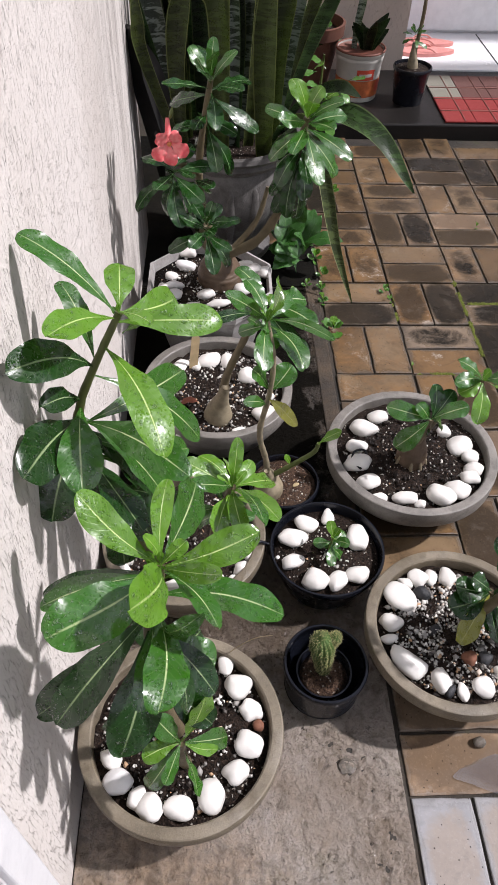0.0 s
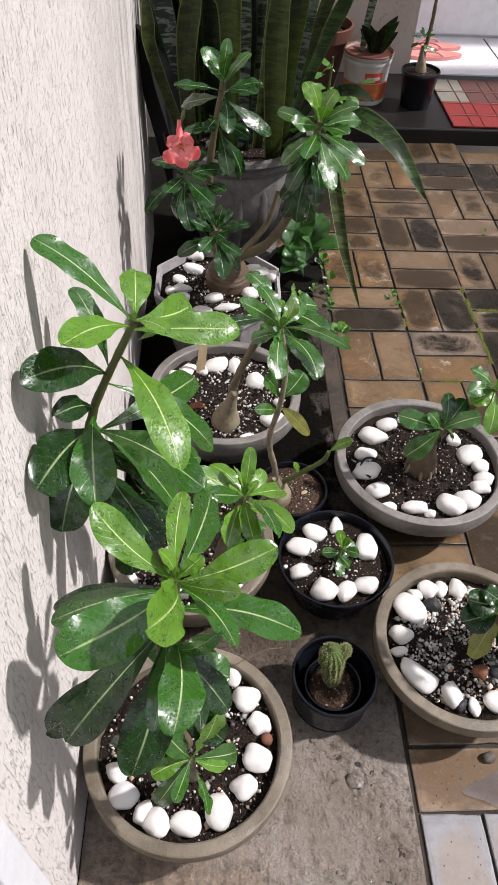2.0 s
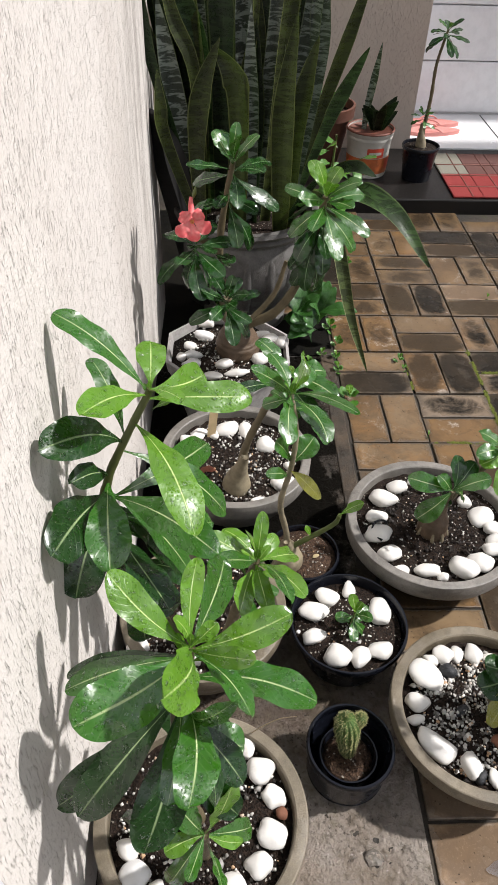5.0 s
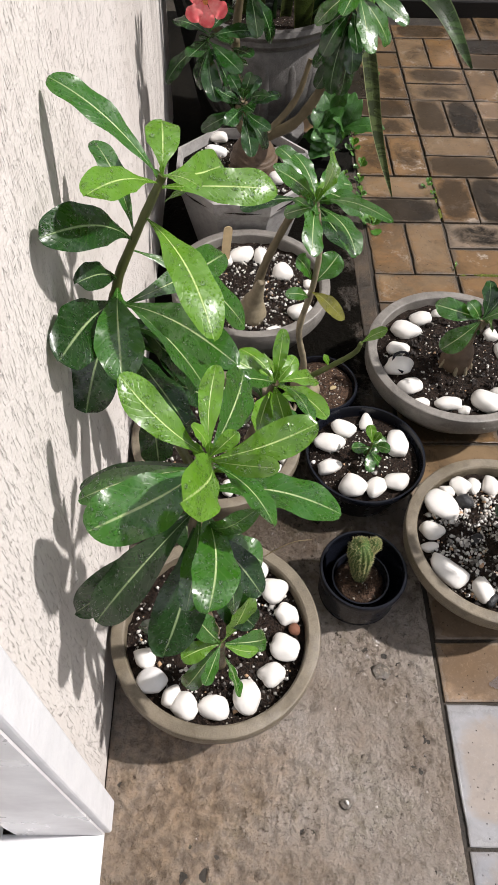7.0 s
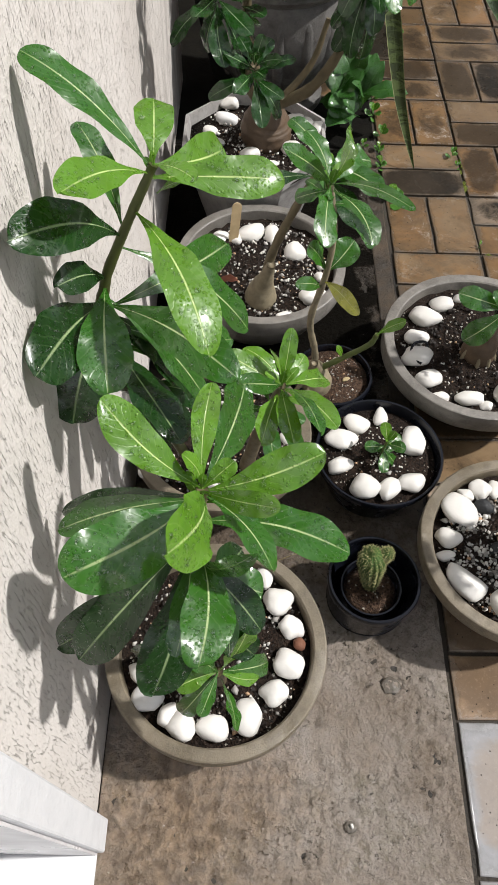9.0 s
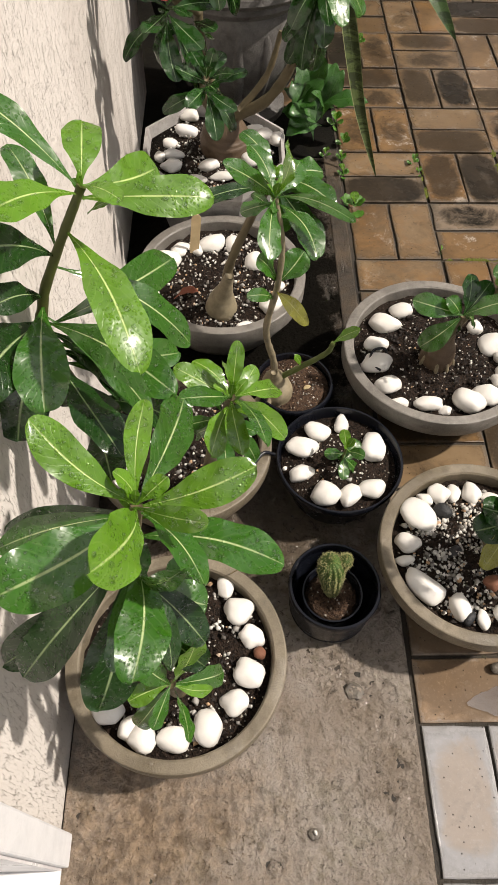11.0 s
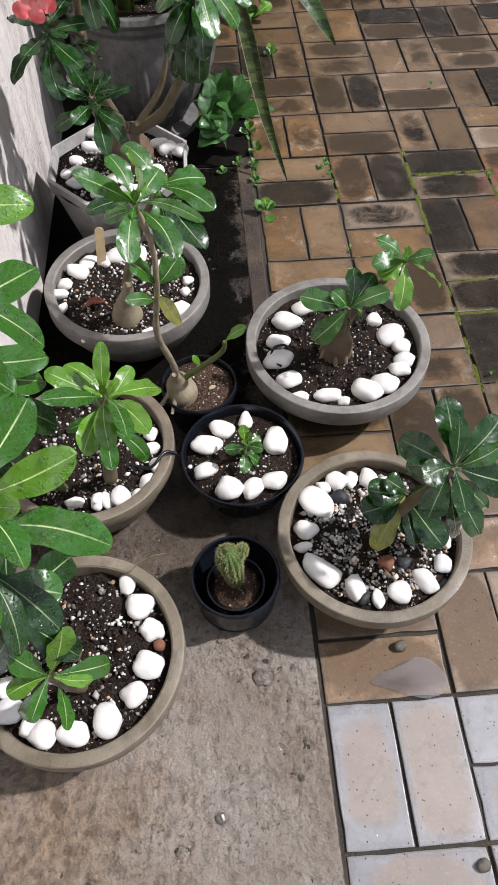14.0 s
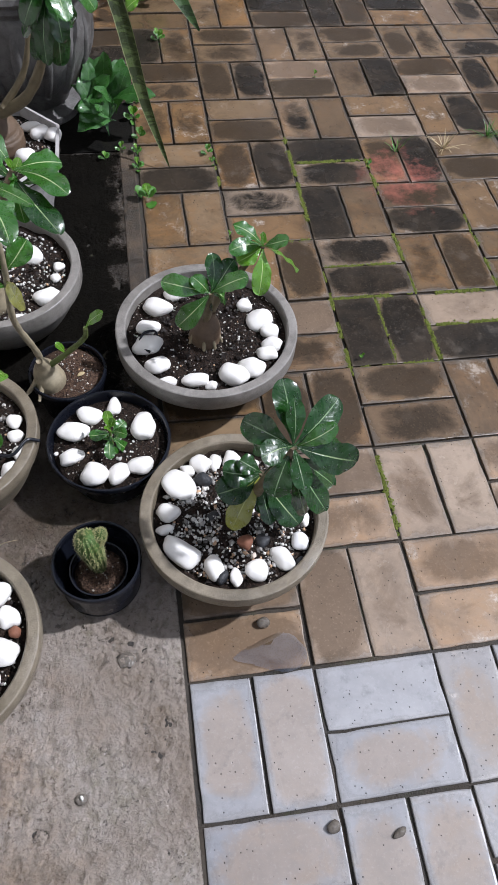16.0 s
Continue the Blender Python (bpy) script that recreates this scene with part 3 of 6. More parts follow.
def leaf_mesh(length, width, arch, fold, seed, material, tip=0.44, wide=1.95, rows=LEAF_ROWS, cols=LEAF_COLS, wave=1.0):
    """A spatulate leaf along +y, face up +z: narrow foot, broad rounded end, raised halves, wavy rim."""
    rnd = random.Random(seed)
    ph, ph2, ph3, tw = rnd.uniform(0, 6.28), rnd.uniform(0, 6.28), rnd.uniform(0, 6.28), rnd.uniform(-0.35, 0.35)
    bend = rnd.uniform(-0.06, 0.06) * length
    droop = rnd.uniform(0.0, 0.5)
    verts, faces, uvs = [], [], []
    for i in range(rows + 1):
        s = 1 - (1 - i / rows) ** 1.5
        half = width / 2 * max(0.0, math.sin(math.pi * min(1, s) ** wide)) ** tip
        half *= 0.35 + 0.65 * min(1.0, s / 0.45) if s < 0.45 else 1.0
        half = max(half, 0.0011 if s < 0.5 else 0.0003)
        yy = s * length
        zz = arch * length * (4 * s * (1 - s)) * (1 + droop * (s - 0.5))
        off = bend * math.sin(math.pi * s)
        for j in range(cols + 1):
            u = j / cols * 2 - 1
            rim = 1 + wave * 0.03 * math.sin(13 * s + (ph if u > 0 else ph2)) * abs(u)
            x = u * half * rim
            z = zz + fold * abs(x) * (1 - 0.45 * abs(u)) + wave * 0.05 * width * u * math.sin(7 * s + ph) * s
            z += wave * 0.055 * width * abs(u) ** 3 * math.sin(19 * s + ph3 + 2 * u) * min(1, 2 * s)
            z += tw * x * s * 0.6
            verts.append((x + off, yy, z))
            uvs.append((0.5 + u / 2, s))
    w = cols + 1
    for i in range(rows):
        for j in range(cols):
            faces.append((i * w + j, i * w + j + 1, (i + 1) * w + j + 1, (i + 1) * w + j))
    return mesh_from("leaf", verts, faces, material, True, uvs)


def aim(direction, roll=0.0, face=(0, 0, 1)):
    """Turn that lays +y along a direction with +z as near the light as it gets."""
    d = Vector(direction).normalized()
    side = d.cross(Vector(face))
    if side.length < 0.05:
        side = Vector((1, 0, 0))
    side.normalize()
    up = side.cross(d)
    m = Matrix((side, d, up)).transposed().to_4x4()
    return m @ Matrix.Rotation(roll, 4, "Y")


def stem_at(st, h):
    k = h * (len(st) - 1)
    i = min(int(k), len(st) - 2)
    return Vector(st[i][:3]).lerp(Vector(st[i + 1][:3]), k - i)


def way(az, pitch):
    a, p = radians(az), radians(pitch)
    return Vector((math.cos(a) * math.cos(p), math.sin(a) * math.cos(p), math.sin(p)))


LEAF_SEED = [0]


def add_leaf(parent, base, direction, length, width, material, roll=0.0, arch=0.07, fold=0.10, label="", tip=0.44, wide=1.95, face=(0.12, -0.45, 1.0)):
    LEAF_SEED[0] += 1
    me = leaf_mesh(length, width, arch, fold, LEAF_SEED[0], material, tip, wide)
    ob = new("leaf", me)
    ob.parent = parent
    ob.matrix_local = Matrix.Translation(Vector(base) - parent.location) @ aim(direction, roll, face)
    if label:
        ob["label"] = label
    return ob


def add_stem(parent, st, r0, r1, material, name="stem", seed=1):
    n = len(st)
    pts = [(*(Vector(p[:3]) - parent.location), r0 + (r1 - r0) * i / (n - 1)) for i, p in enumerate(st)]
    return hang(name, tube(name, pts, material, 12, 8, 0.09, seed), parent)


def raindrops(leaf, count, seed, rows=LEAF_ROWS, cols=LEAF_COLS):
    """Beads of rain lying on a leaf, joined into one mesh."""
    rnd = random.Random(seed)
    co = [v.co.copy() for v in leaf.data.vertices]
    w = cols + 1
    verts, faces = [], []
    for _ in range(count):
        s, u = rnd.uniform(0.15, 0.9) * rows, rnd.uniform(0.08, 0.92) * cols
        i, j = int(s), int(u)
        a, b, c, d = co[i * w + j], co[i * w + j + 1], co[(i + 1) * w + j], co[(i + 1) * w + j + 1]
        q = a.lerp(b, u - j).lerp(c.lerp(d, u - j), s - i)
        ex, ey = (b - a).normalized(), (c - a).normalized()
        nz = ex.cross(ey)
        if nz.length < 0.2:
            continue
        nz.normalize()
        r = min(0.0028, 0.0008 + 0.0006 * rnd.expovariate(1.0))
        sx, sy = rnd.uniform(0.85, 1.2), rnd.uniform(0.85, 1.25)
        k = len(verts)
        for rad, h in ((1.0, 0.0), (0.9, 0.28), (0.6, 0.52)):
            for m in range(9):
                t = 2 * math.pi * m / 9
                verts.append(q + ex * (r * sx * rad * math.cos(t)) + ey * (r * sy * rad * math.sin(t)) + nz * (r * h + 0.0002))
        verts.append(q + nz * (r * 0.62 + 0.0002))
        for g in (0, 9):
            for m in range(9):
                n = (m + 1) % 9
                faces.append((k + g + m, k + g + n, k + g + 9 + n, k + g + 9 + m))
        for m in range(9):
            faces.append((k + 18 + m, k + 18 + (m + 1) % 9, k + 27))
    ob = hang("rain_beading", mesh_from("rain_beading", verts, faces, RAIN), leaf, (0, 0, 0), "clear beads of rain")
    ob["kind"] = "stuff"
    return ob


def put_leaves(parent, st, rows, mats, young=(), dark=(), seed=0, widen=1.0, arch=0.07, fold=0.10, face=(0.12, -0.45, 1.0), wide=1.95, wet=0):
    """Leaves as (place on the stem, azimuth, pitch, length, width)."""
    rnd = random.Random(seed)
    for i, (h, az, pitch, length, width) in enumerate(rows):
        m = mats[1] if i in young else mats[2] if i in dark else mats[0]
        turn = (face[0] + rnd.gauss(0, 0.22), face[1] + rnd.gauss(0, 0.2), face[2])
        lf = add_leaf(parent, stem_at(st, h), way(az, pitch), length, width * widen, m, rnd.uniform(-0.3, 0.3), arch * rnd.uniform(0.5, 1.6), fold * rnd.uniform(0.6, 1.3), "pale young leaf" if i in young else "", face=turn, wide=wide)
        if wet:
            raindrops(lf, int(1.6 * wet * length * width / 0.0062) + 3, seed * 100 + i)


def whorl(parent, at, n, length, width, mats, seed, tilt=(0, 0), pitches=(-35, 60), young=2):
    """A rosette: outer leaves hang, inner ones stand."""
    rnd = random.Random(seed)
    for i in range(n):
        f = i / max(1, n - 1)
        pitch = pitches[0] + (pitches[1] - pitches[0]) * f + rnd.uniform(-10, 10)
        az = i * 137.5 + rnd.uniform(-14, 14)
        d = way(az, pitch) + Vector((tilt[0], tilt[1], 0))
        ln = length * (1 - 0.45 * f) * rnd.uniform(0.85, 1.12)
        add_leaf(parent, Vector(at) - Vector((0, 0, 0.03 * (1 - f))), d, ln, width * rnd.uniform(0.85, 1.12) * (1 - 0.3 * f), mats[1] if i >= n - young else mats[0], rnd.uniform(-0.25, 0.25))


# ---- setting ----
WX = -0.53          # face of the long wall
U = 0.206           # one block of the basket weave
ground = slab_box("ground", (-60, -60, -0.3), (60, 60, -0.006), GROUT, "dark earth under the paving out to the horizon", "ground")
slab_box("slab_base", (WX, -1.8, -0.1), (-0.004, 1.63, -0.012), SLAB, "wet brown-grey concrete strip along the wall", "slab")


def rough_slab(x0, x1, step, rows):
    """Floated concrete with a torn skin, pits and chipped spots."""
    nx = int((x1 - x0) / step)
    verts, faces = [], []
    for j, y in enumerate(rows):
        for i in range(nx + 1):
            x = x0 + (x1 - x0) * i / nx
            q = Vector((x * 62, y * 50, 7))
            sore = max(0.25, min(1.5, 0.7 + 2.2 * noise.noise(Vector((x * 9, y * 9, 21)))))
            a = noise.noise(q) + 0.6 * noise.noise(q * 2.1) + 0.35 * noise.noise(q * 4.3)
            h = 0.0012 * noise.noise(Vector((x * 18, y * 18, 1))) - 0.0058 * sore * max(0.0, a - 0.02) + 0.0006 * min(0.0, a)
            for cx, cy, r in ((-0.095, 0.257, 0.017), (-0.172, 0.061, 0.010), (-0.136, 0.125, 0.008), (-0.23, 0.02, 0.012), (-0.30, -0.03, 0.009)):
                d = math.hypot(x - cx, (y - cy) * 1.2) / r
                if d < 1.6:
                    h += -0.005 * math.exp(-((d - 0.9) / 0.2) ** 2) + 0.0016 * math.exp(-(d / 0.6) ** 2)
            if i in (0, nx) or j in (0, len(rows) - 1):
                h = -0.012
            verts.append((x, y, max(h, -0.009) - 0.0008))
    w = nx + 1
    for j in range(len(rows) - 1):
        for i in range(nx):
            faces.append((j * w + i, j * w + i + 1, (j + 1) * w + i + 1, (j + 1) * w + i))
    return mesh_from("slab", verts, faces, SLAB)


SLAB_ROWS = [-0.5 + 0.0027 * k for k in range(400)] + [0.582 + 0.006 * k for k in range(174)] + [1.63]
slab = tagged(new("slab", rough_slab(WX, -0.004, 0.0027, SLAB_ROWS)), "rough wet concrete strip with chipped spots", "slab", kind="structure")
for sx, sy, sa, sb in ((-0.095, 0.257, 0.015, 0.013), (-0.172, 0.061, 0.009, 0.008), (-0.136, 0.125, 0.006, 0.005), (-0.23, 0.02, 0.008, 0.006)):
    bm = bmesh.new()
    bmesh.ops.create_icosphere(bm, subdivisions=2, radius=1.0)
    for v in bm.verts:
        v.co *= 1 + 0.35 * noise.noise(v.co * 1.3 + Vector((sx * 90, 0, 0)))
        v.co = Vector((v.co.x * sa, v.co.y * sb, v.co.z * 0.0032))
    part("embedded_stone", bm, WETSTONE, slab, "grey stone laid bare in the concrete", (sx, sy, -0.0032))
# coloured near-black in place of the recess's shade
slab_back = slab_box("slab_shade", (-2.2, 1.63, -0.1), (-0.007, 2.64, -0.003), DARKSLAB, "wet mossy concrete behind the bowls, blackened with the recess's shade", "slab")
kerb = slab_box("kerb", (-0.046, 0.74, -0.05), (-0.007, 1.66, 0.0006), KERB, "stained concrete kerb beside the pavers", "kerb", 0.003)
wall_west = slab_box("wall_west", (-0.65, 0.067, -0.05), (WX, 1.93, 3.0), WALL, "rough cream stucco wall with leaf shadows", "wall")
wall_return = slab_box("wall_return", (-2.2, 1.83, -0.05), (-0.65, 1.93, 3.0), BACKWALL, "rough stucco wall end", "wall")
wall_north = slab_box("wall_north", (-2.2, 3.22, -0.05), (0.52, 3.42, 3.0), BACKWALL, "rough beige stucco wall behind the plants", "wall")
wall_recess = slab_box("wall_recess", (-2.3, 1.53, -0.05), (-2.2, 3.42, 3.0), BACKWALL, "plain stucco wall closing the recess", "wall")
wall_above = slab_box("wall_over_door", (-0.65, -1.3, 2.12), (WX, 0.067, 3.0), WALL, "stucco over the doorway", "wall")
wall_south = slab_box("wall_by_door", (-0.65, -7.0, -0.05), (WX, -1.3, 3.0), WALL, "cream stucco wall beyond the doorway", "wall")
floor_in = slab_box("floor_inside", (-3.2, -1.3, -0.1), (-0.522, 0.022, 0.006), WHITETILE, "glossy white tile floor inside the doorway", "floor", 0.002)
room_wall = slab_box("wall_inside", (-3.3, -1.4, -0.1), (-3.2, 0.4, 2.6), WHITEPAINT, "white inner wall", "wall")
room_side = slab_box("wall_inside_north", (-3.2, 0.2, -0.1), (-0.66, 0.3, 2.6), WHITEPAINT, "white inner wall", "wall")
room_south = slab_box("wall_inside_south", (-3.2, -1.4, -0.1), (-0.66, -1.3, 2.6), WHITEPAINT, "white inner wall", "wall")
ceiling_in = slab_box("ceiling", (-3.3, -1.4, 2.6), (-0.66, 0.4, 2.7), WHITEPAINT, "white ceiling inside the doorway", "ceiling")
jamb = thing("door_jamb", "chipped white marble door jamb beside the stucco", "door jamb", (-0.58, 0.045, 0), kind="structure")
slab_box("jamb_face", (-0.645, 0.024, 0.0), (-0.512, 0.066, 2.1), WHITEPAINT, "", "", 0.003, parent=jamb)
slab_box("reveal", (-0.645, 0.0205, 0.0), (-0.522, 0.0235, 2.1), MARBLE, "grey-veined marble reveal", parent=jamb)
slab_box("door_track", (-0.685, -1.3, 0.006), (-0.665, 0.2, 0.009), STONE_GREY, "dark sliding door track", "door track", 0.001)
# beyond the back step
step = slab_box("step", (-0.2, 2.645, -0.06), (3.0, 3.22, 0.055), GRANITE, "black granite doorstep, wet and dusty", "step", 0.006)
floor_back = slab_box("floor_porch", (0.52, 3.22, -0.06), (3.0, 3.9, 0.06), WHITETILE, "white porch tiles before the door", "floor", 0.001)
slab_box("tile_joint", (0.985, 3.23, 0.0602), (0.991, 3.7, 0.0612), DARKVOID, "dark tile joint", "joint")
jamb_back = slab_box("wall_white_reveal", (0.48, 3.423, 0.06), (0.52, 3.75, 3.0), WHITEPAINT, "smooth white door reveal", "wall")
door = thing("door", "closed white door of wide horizontal boards", "door", (1.8, 3.72, 0.07), kind="structure")
for i in range(9):
    slab_box("board", (0.52, 3.70, 0.075 + i * 0.24), (3.0, 3.73, 0.075 + i * 0.24 + 0.234), WHITEPAINT, "", "", 0.004, parent=door)
slab_box("door_core", (0.52, 3.725, 0.06), (3.0, 3.76, 2.26), WHITEPAINT, "", "", parent=door)
slab_box("lintel", (0.52, 3.69, 2.245), (3.0, 3.76, 3.0), WALL, "stucco over the white door", "wall")
slab_box("wall_north_east", (3.0, 3.22, -0.05), (8.15, 3.42, 3.0), BACKWALL, "stucco wall beyond the door", "wall")
slab_box("wall_east", (8.0, -7.0, -0.05), (8.15, 3.42, 0.6), WALL, "plain garden wall", "wall")
slab_box("wall_far_south", (-0.65, -7.15, -0.05), (8.15, -7.0, 0.6), WALL, "plain wall closing the yard", "wall")


# ---- pots ----
def bowl(label, x, y, rim, r, material, soil, foot=0.62, lip=0.03, wallt=0.020, seed=0, soil_drop=0.022):
    t = thing("bowl_planter", label, "planter", (x, y, 0), "round cement bowls")
    prof = [(r * foot, 0.0), (r * (foot + 0.10), 0.012)]
    for s in np.linspace(0.15, 1, 7):
        prof.append((r * (foot + 0.1 + (0.965 - foot - 0.1) * s ** 0.72), 0.012 + (rim - lip - 0.012) * s))
    prof += [(r * 0.985, rim - lip), (r * 0.997, rim - lip + 0.004), (r, rim - 0.004), (r - 0.001, rim - 0.001), (r - 0.003, rim), (r - wallt + 0.0025, rim - 0.0005), (r - wallt, rim - 0.003), (r - wallt - 0.004, rim - soil_drop - 0.02)]
    hang("body", soft_edges(lathe("body", prof, material, 72, 0.004, seed), 28), t)
    sr = r - wallt - 0.002
    verts, faces, n, rings = [(0, 0, rim - soil_drop + 0.01)], [], 64, 20
    rnd = random.Random(seed)
    for i in range(1, rings + 1):
        for j in range(n):
            a = 2 * math.pi * j / n
            q = Vector((math.cos(a), math.sin(a), 0)) * sr * i / rings
            h = 0.009 * noise.noise(Vector((q.x * 34 + seed * 3, q.y * 34, 0))) + 0.007 * noise.noise(Vector((q.x * 95 + seed, q.y * 95, 4)))
            verts.append((q.x, q.y, rim - soil_drop + 0.01 * (1 - (i / rings) ** 2) + h))
    for j in range(n):
        faces.append((0, 1 + j, 1 + (j + 1) % n))
    for i in range(rings - 1):
        for j in range(n):
            k = (j + 1) % n
            faces.append((1 + i * n + j, 1 + (i + 1) * n + j, 1 + (i + 1) * n + k, 1 + i * n + k))
    hang("soil", mesh_from("soil", verts, faces, soil), t, (0, 0, 0), "dark gritty potting soil")
    return t


def pebble_mesh(seed, a, b, c, material, lumps=0.26, name="pebble", sub=3):
    bm = bmesh.new()
    bmesh.ops.create_icosphere(bm, subdivisions=sub, radius=1.0)
    rnd = random.Random(seed)
    o = Vector((rnd.uniform(0, 50), rnd.uniform(0, 50), rnd.uniform(0, 50)))
    cuts = [(Vector((rnd.gauss(0, 1), rnd.gauss(0, 1), rnd.gauss(0, 0.5))).normalized(), rnd.uniform(0.66, 0.9)) for _ in range(5)]
    sides, turned, corner = rnd.choice((3, 3, 4, 5)), rnd.uniform(0, 6.283), rnd.uniform(0.04, 0.11)
    for v in bm.verts:
        flat = math.hypot(v.co.x, v.co.y)
        k = 1 + lumps * 0.6 * noise.noise(v.co * 1.1 + o) + lumps * 0.15 * noise.noise(v.co * 2.4 + o)
        k += flat * corner * math.cos(sides * math.atan2(v.co.y, v.co.x) + turned)
        q = v.co * k
        for cn, cd in cuts:
            q = q - cn * 0.6 * max(0.0, q.dot(cn) - cd)
        v.co = Vector((q.x * a, q.y * b, q.z * c))
    me = bpy.data.meshes.new(name)
    bm.to_mesh(me)
    bm.free()
    me.materials.append(material)
    me.polygons.foreach_set("use_smooth", [True] * len(me.polygons))
    return me


PEB = [0]


def pebbles(rows, z, where, grey=()):
    for i, (x, y, a, b, turn) in enumerate(rows):
        PEB[0] += 1
        rnd = random.Random(PEB[0])
        c = min(a, b) * 0.36
        g = i in grey
        ob = new("pebble", pebble_mesh(PEB[0], a / 2, b / 2, c, STONE_GREY if g else STONE))
        ob.matrix_world = pose(x, y, z + c * 0.55, rnd.uniform(-14, 14), rnd.uniform(-14, 14), -turn + rnd.uniform(-6, 6))
        tagged(ob, ("greyish" if g else "smooth white") + " pebble on the soil of " + where, "pebble", "pebbles in " + where)


def grit(parent, rows, r, z, n, seed, size=(0.0012, 0.0040), material=None, name="grit", label="scattered pale perlite grit"):
    """Loose perlite and fine gravel on the soil, one mesh."""
    rnd = random.Random(seed)
    verts, faces = [], []
    for _ in range(n):
        a, q = rnd.uniform(0, 6.283), r * math.sqrt(rnd.random())
        s = rnd.uniform(*size) * (1.5 if rnd.random() < 0.12 else 1)
        c = Vector((q * math.cos(a), q * math.sin(a), z + 0.01 * (1 - (q / (r + 0.01)) ** 2) + s * 0.3))
        R = Euler((rnd.uniform(0, 6), rnd.uniform(0, 6), rnd.uniform(0, 6))).to_matrix()
        k = len(verts)
        for v in ((1, 0, 0), (-1, 0, 0), (0, 1, 0), (0, -1, 0), (0, 0, 0.8), (0, 0, -0.8), (0.7, 0.7, 0.2), (-0.6, -0.7, 0.3)):
            verts.append(c + R @ Vector(v) * s * rnd.uniform(0.7, 1.1))
        for f in ((0, 6, 4), (6, 2, 4), (2, 1, 4), (1, 7, 4), (7, 3, 4), (3, 0, 4), (6, 0, 5), (2, 6, 5), (1, 2, 5), (7, 1, 5), (3, 7, 5), (0, 3, 5)):
            faces.append(tuple(k + i for i in f))
    ob = hang(name, mesh_from(name, verts, faces, material or GRIT, material is None), parent, (0, 0, 0), label)
    ob["kind"] = "stuff"
    return ob


def plastic_pot(label, x, y, rim, r, foot, soil, soil_z, n=56, rim_h=0.012, base=0.0):
    t = thing("plastic_pot", label, "flower pot", (x, y, base), "black plastic pots")
    prof = [(r * foot, 0), (r * 0.94, rim - rim_h - 0.002), (r * 0.95, rim - rim_h), (r * 0.99, rim - rim_h), (r, rim - 0.003), (r - 0.002, rim), (r - 0.005, rim), (r - 0.006, rim - 0.002), (r * 0.93, rim - rim_h), (r * 0.90, soil_z - 0.01)]
    hang("body", soft_edges(lathe("body", prof, BLACKPLASTIC, n, 0.003, 3), 50), t)
    if soil is not None:
        hang("soil", lathe("soil", [(r * 0.93, soil_z - 0.004), (r * 0.9, soil_z), (r * 0.5, soil_z + 0.004), (r * 0.2, soil_z + 0.006), (0.0003, soil_z + 0.006)], soil, 32, 0.01, 5), t)
    return t


bowl_front = bowl("round brown cement bowl ringed with white pebbles, on the concrete strip", -0.366, 0.276, 0.13, 0.157, CEMENT, SOIL, seed=1)
bowl_shade = bowl("brown cement bowl under large leaves by the wall", -0.372, 0.641, 0.13, 0.154, CEMENT, SOIL, seed=2)
bowl_gravel = bowl("brown cement bowl with gravel and charcoal on the pavers", 0.1025, 0.4415, 0.125, 0.157, CEMENT, SOIL, foot=0.52, seed=3)
bowl_grey = bowl("wide grey cement bowl with pebbles on the pavers", 0.103, 0.853, 0.13, 0.179, CEMENT_GREY, SOIL, foot=0.5, seed=4, lip=0.04)
bowl_stick = bowl("wide grey cement bowl with a wooden stick in it", -0.308, 1.046, 0.14, 0.171, CEMENT_GREY, SOIL, foot=0.55, seed=5, lip=0.04)
hole = hang("drain_hole", lathe("drain_hole", [(0.0075, 0.0), (0.0078, 0.0015), (0.006, 0.0016), (0.005, -0.006), (0.0003, -0.006)], SOIL, 20, 0.03, 3), bowl_gravel, (0.028, -0.122, 0.052), "dark drain hole in the side")
hole.rotation_euler = (radians(62), 0, radians(13))
grit(bowl_front, 0, 0.125, 0.108, 420, 1)
grit(bowl_front, 0, 0.125, 0.108, 120, 21, (0.0033, 0.0058))
grit(bowl_shade, 0, 0.125, 0.108, 480, 2, (0.0014, 0.0050))
grit(bowl_gravel, 0, 0.12, 0.103, 1700, 3, (0.0016, 0.0050))
grit(bowl_grey, 0, 0.14, 0.108, 300, 4)
grit(bowl_stick, 0, 0.135, 0.118, 700, 5, (0.0014, 0.0050))
for _b, _r, _z, _n in ((bowl_front, 0.125, 0.107, 260), (bowl_shade, 0.125, 0.107, 200), (bowl_gravel, 0.125, 0.102, 190), (bowl_grey, 0.145, 0.107, 380), (bowl_stick, 0.135, 0.117, 300)):
    grit(_b, 0, _r, _z, 3 * _n, 40 + _n, (0.0015, 0.0048), BARKCHIP, "bark_litter", "dark lumps of damp bark and compost")
pot_blue = plastic_pot("low black plastic pot with white pebbles", -0.0995, 0.627, 0.099, 0.111, 0.72, SOIL, 0.078)
grit(pot_blue, 0, 0.085, 0.073, 260, 6)
pot_brown = plastic_pot("small black plastic pot of brown soil", -0.1714, 0.7934, 0.10, 0.0735, 0.78, SOIL_BROWN, 0.086)
grit(pot_brown, 0, 0.058, 0.083, 60, 7, (0.0014, 0.003))
pot_cactus = plastic_pot("small black plastic pot with an inner pot", -0.1277, 0.3913, 0.102, 0.0722, 0.70, None, 0.03)
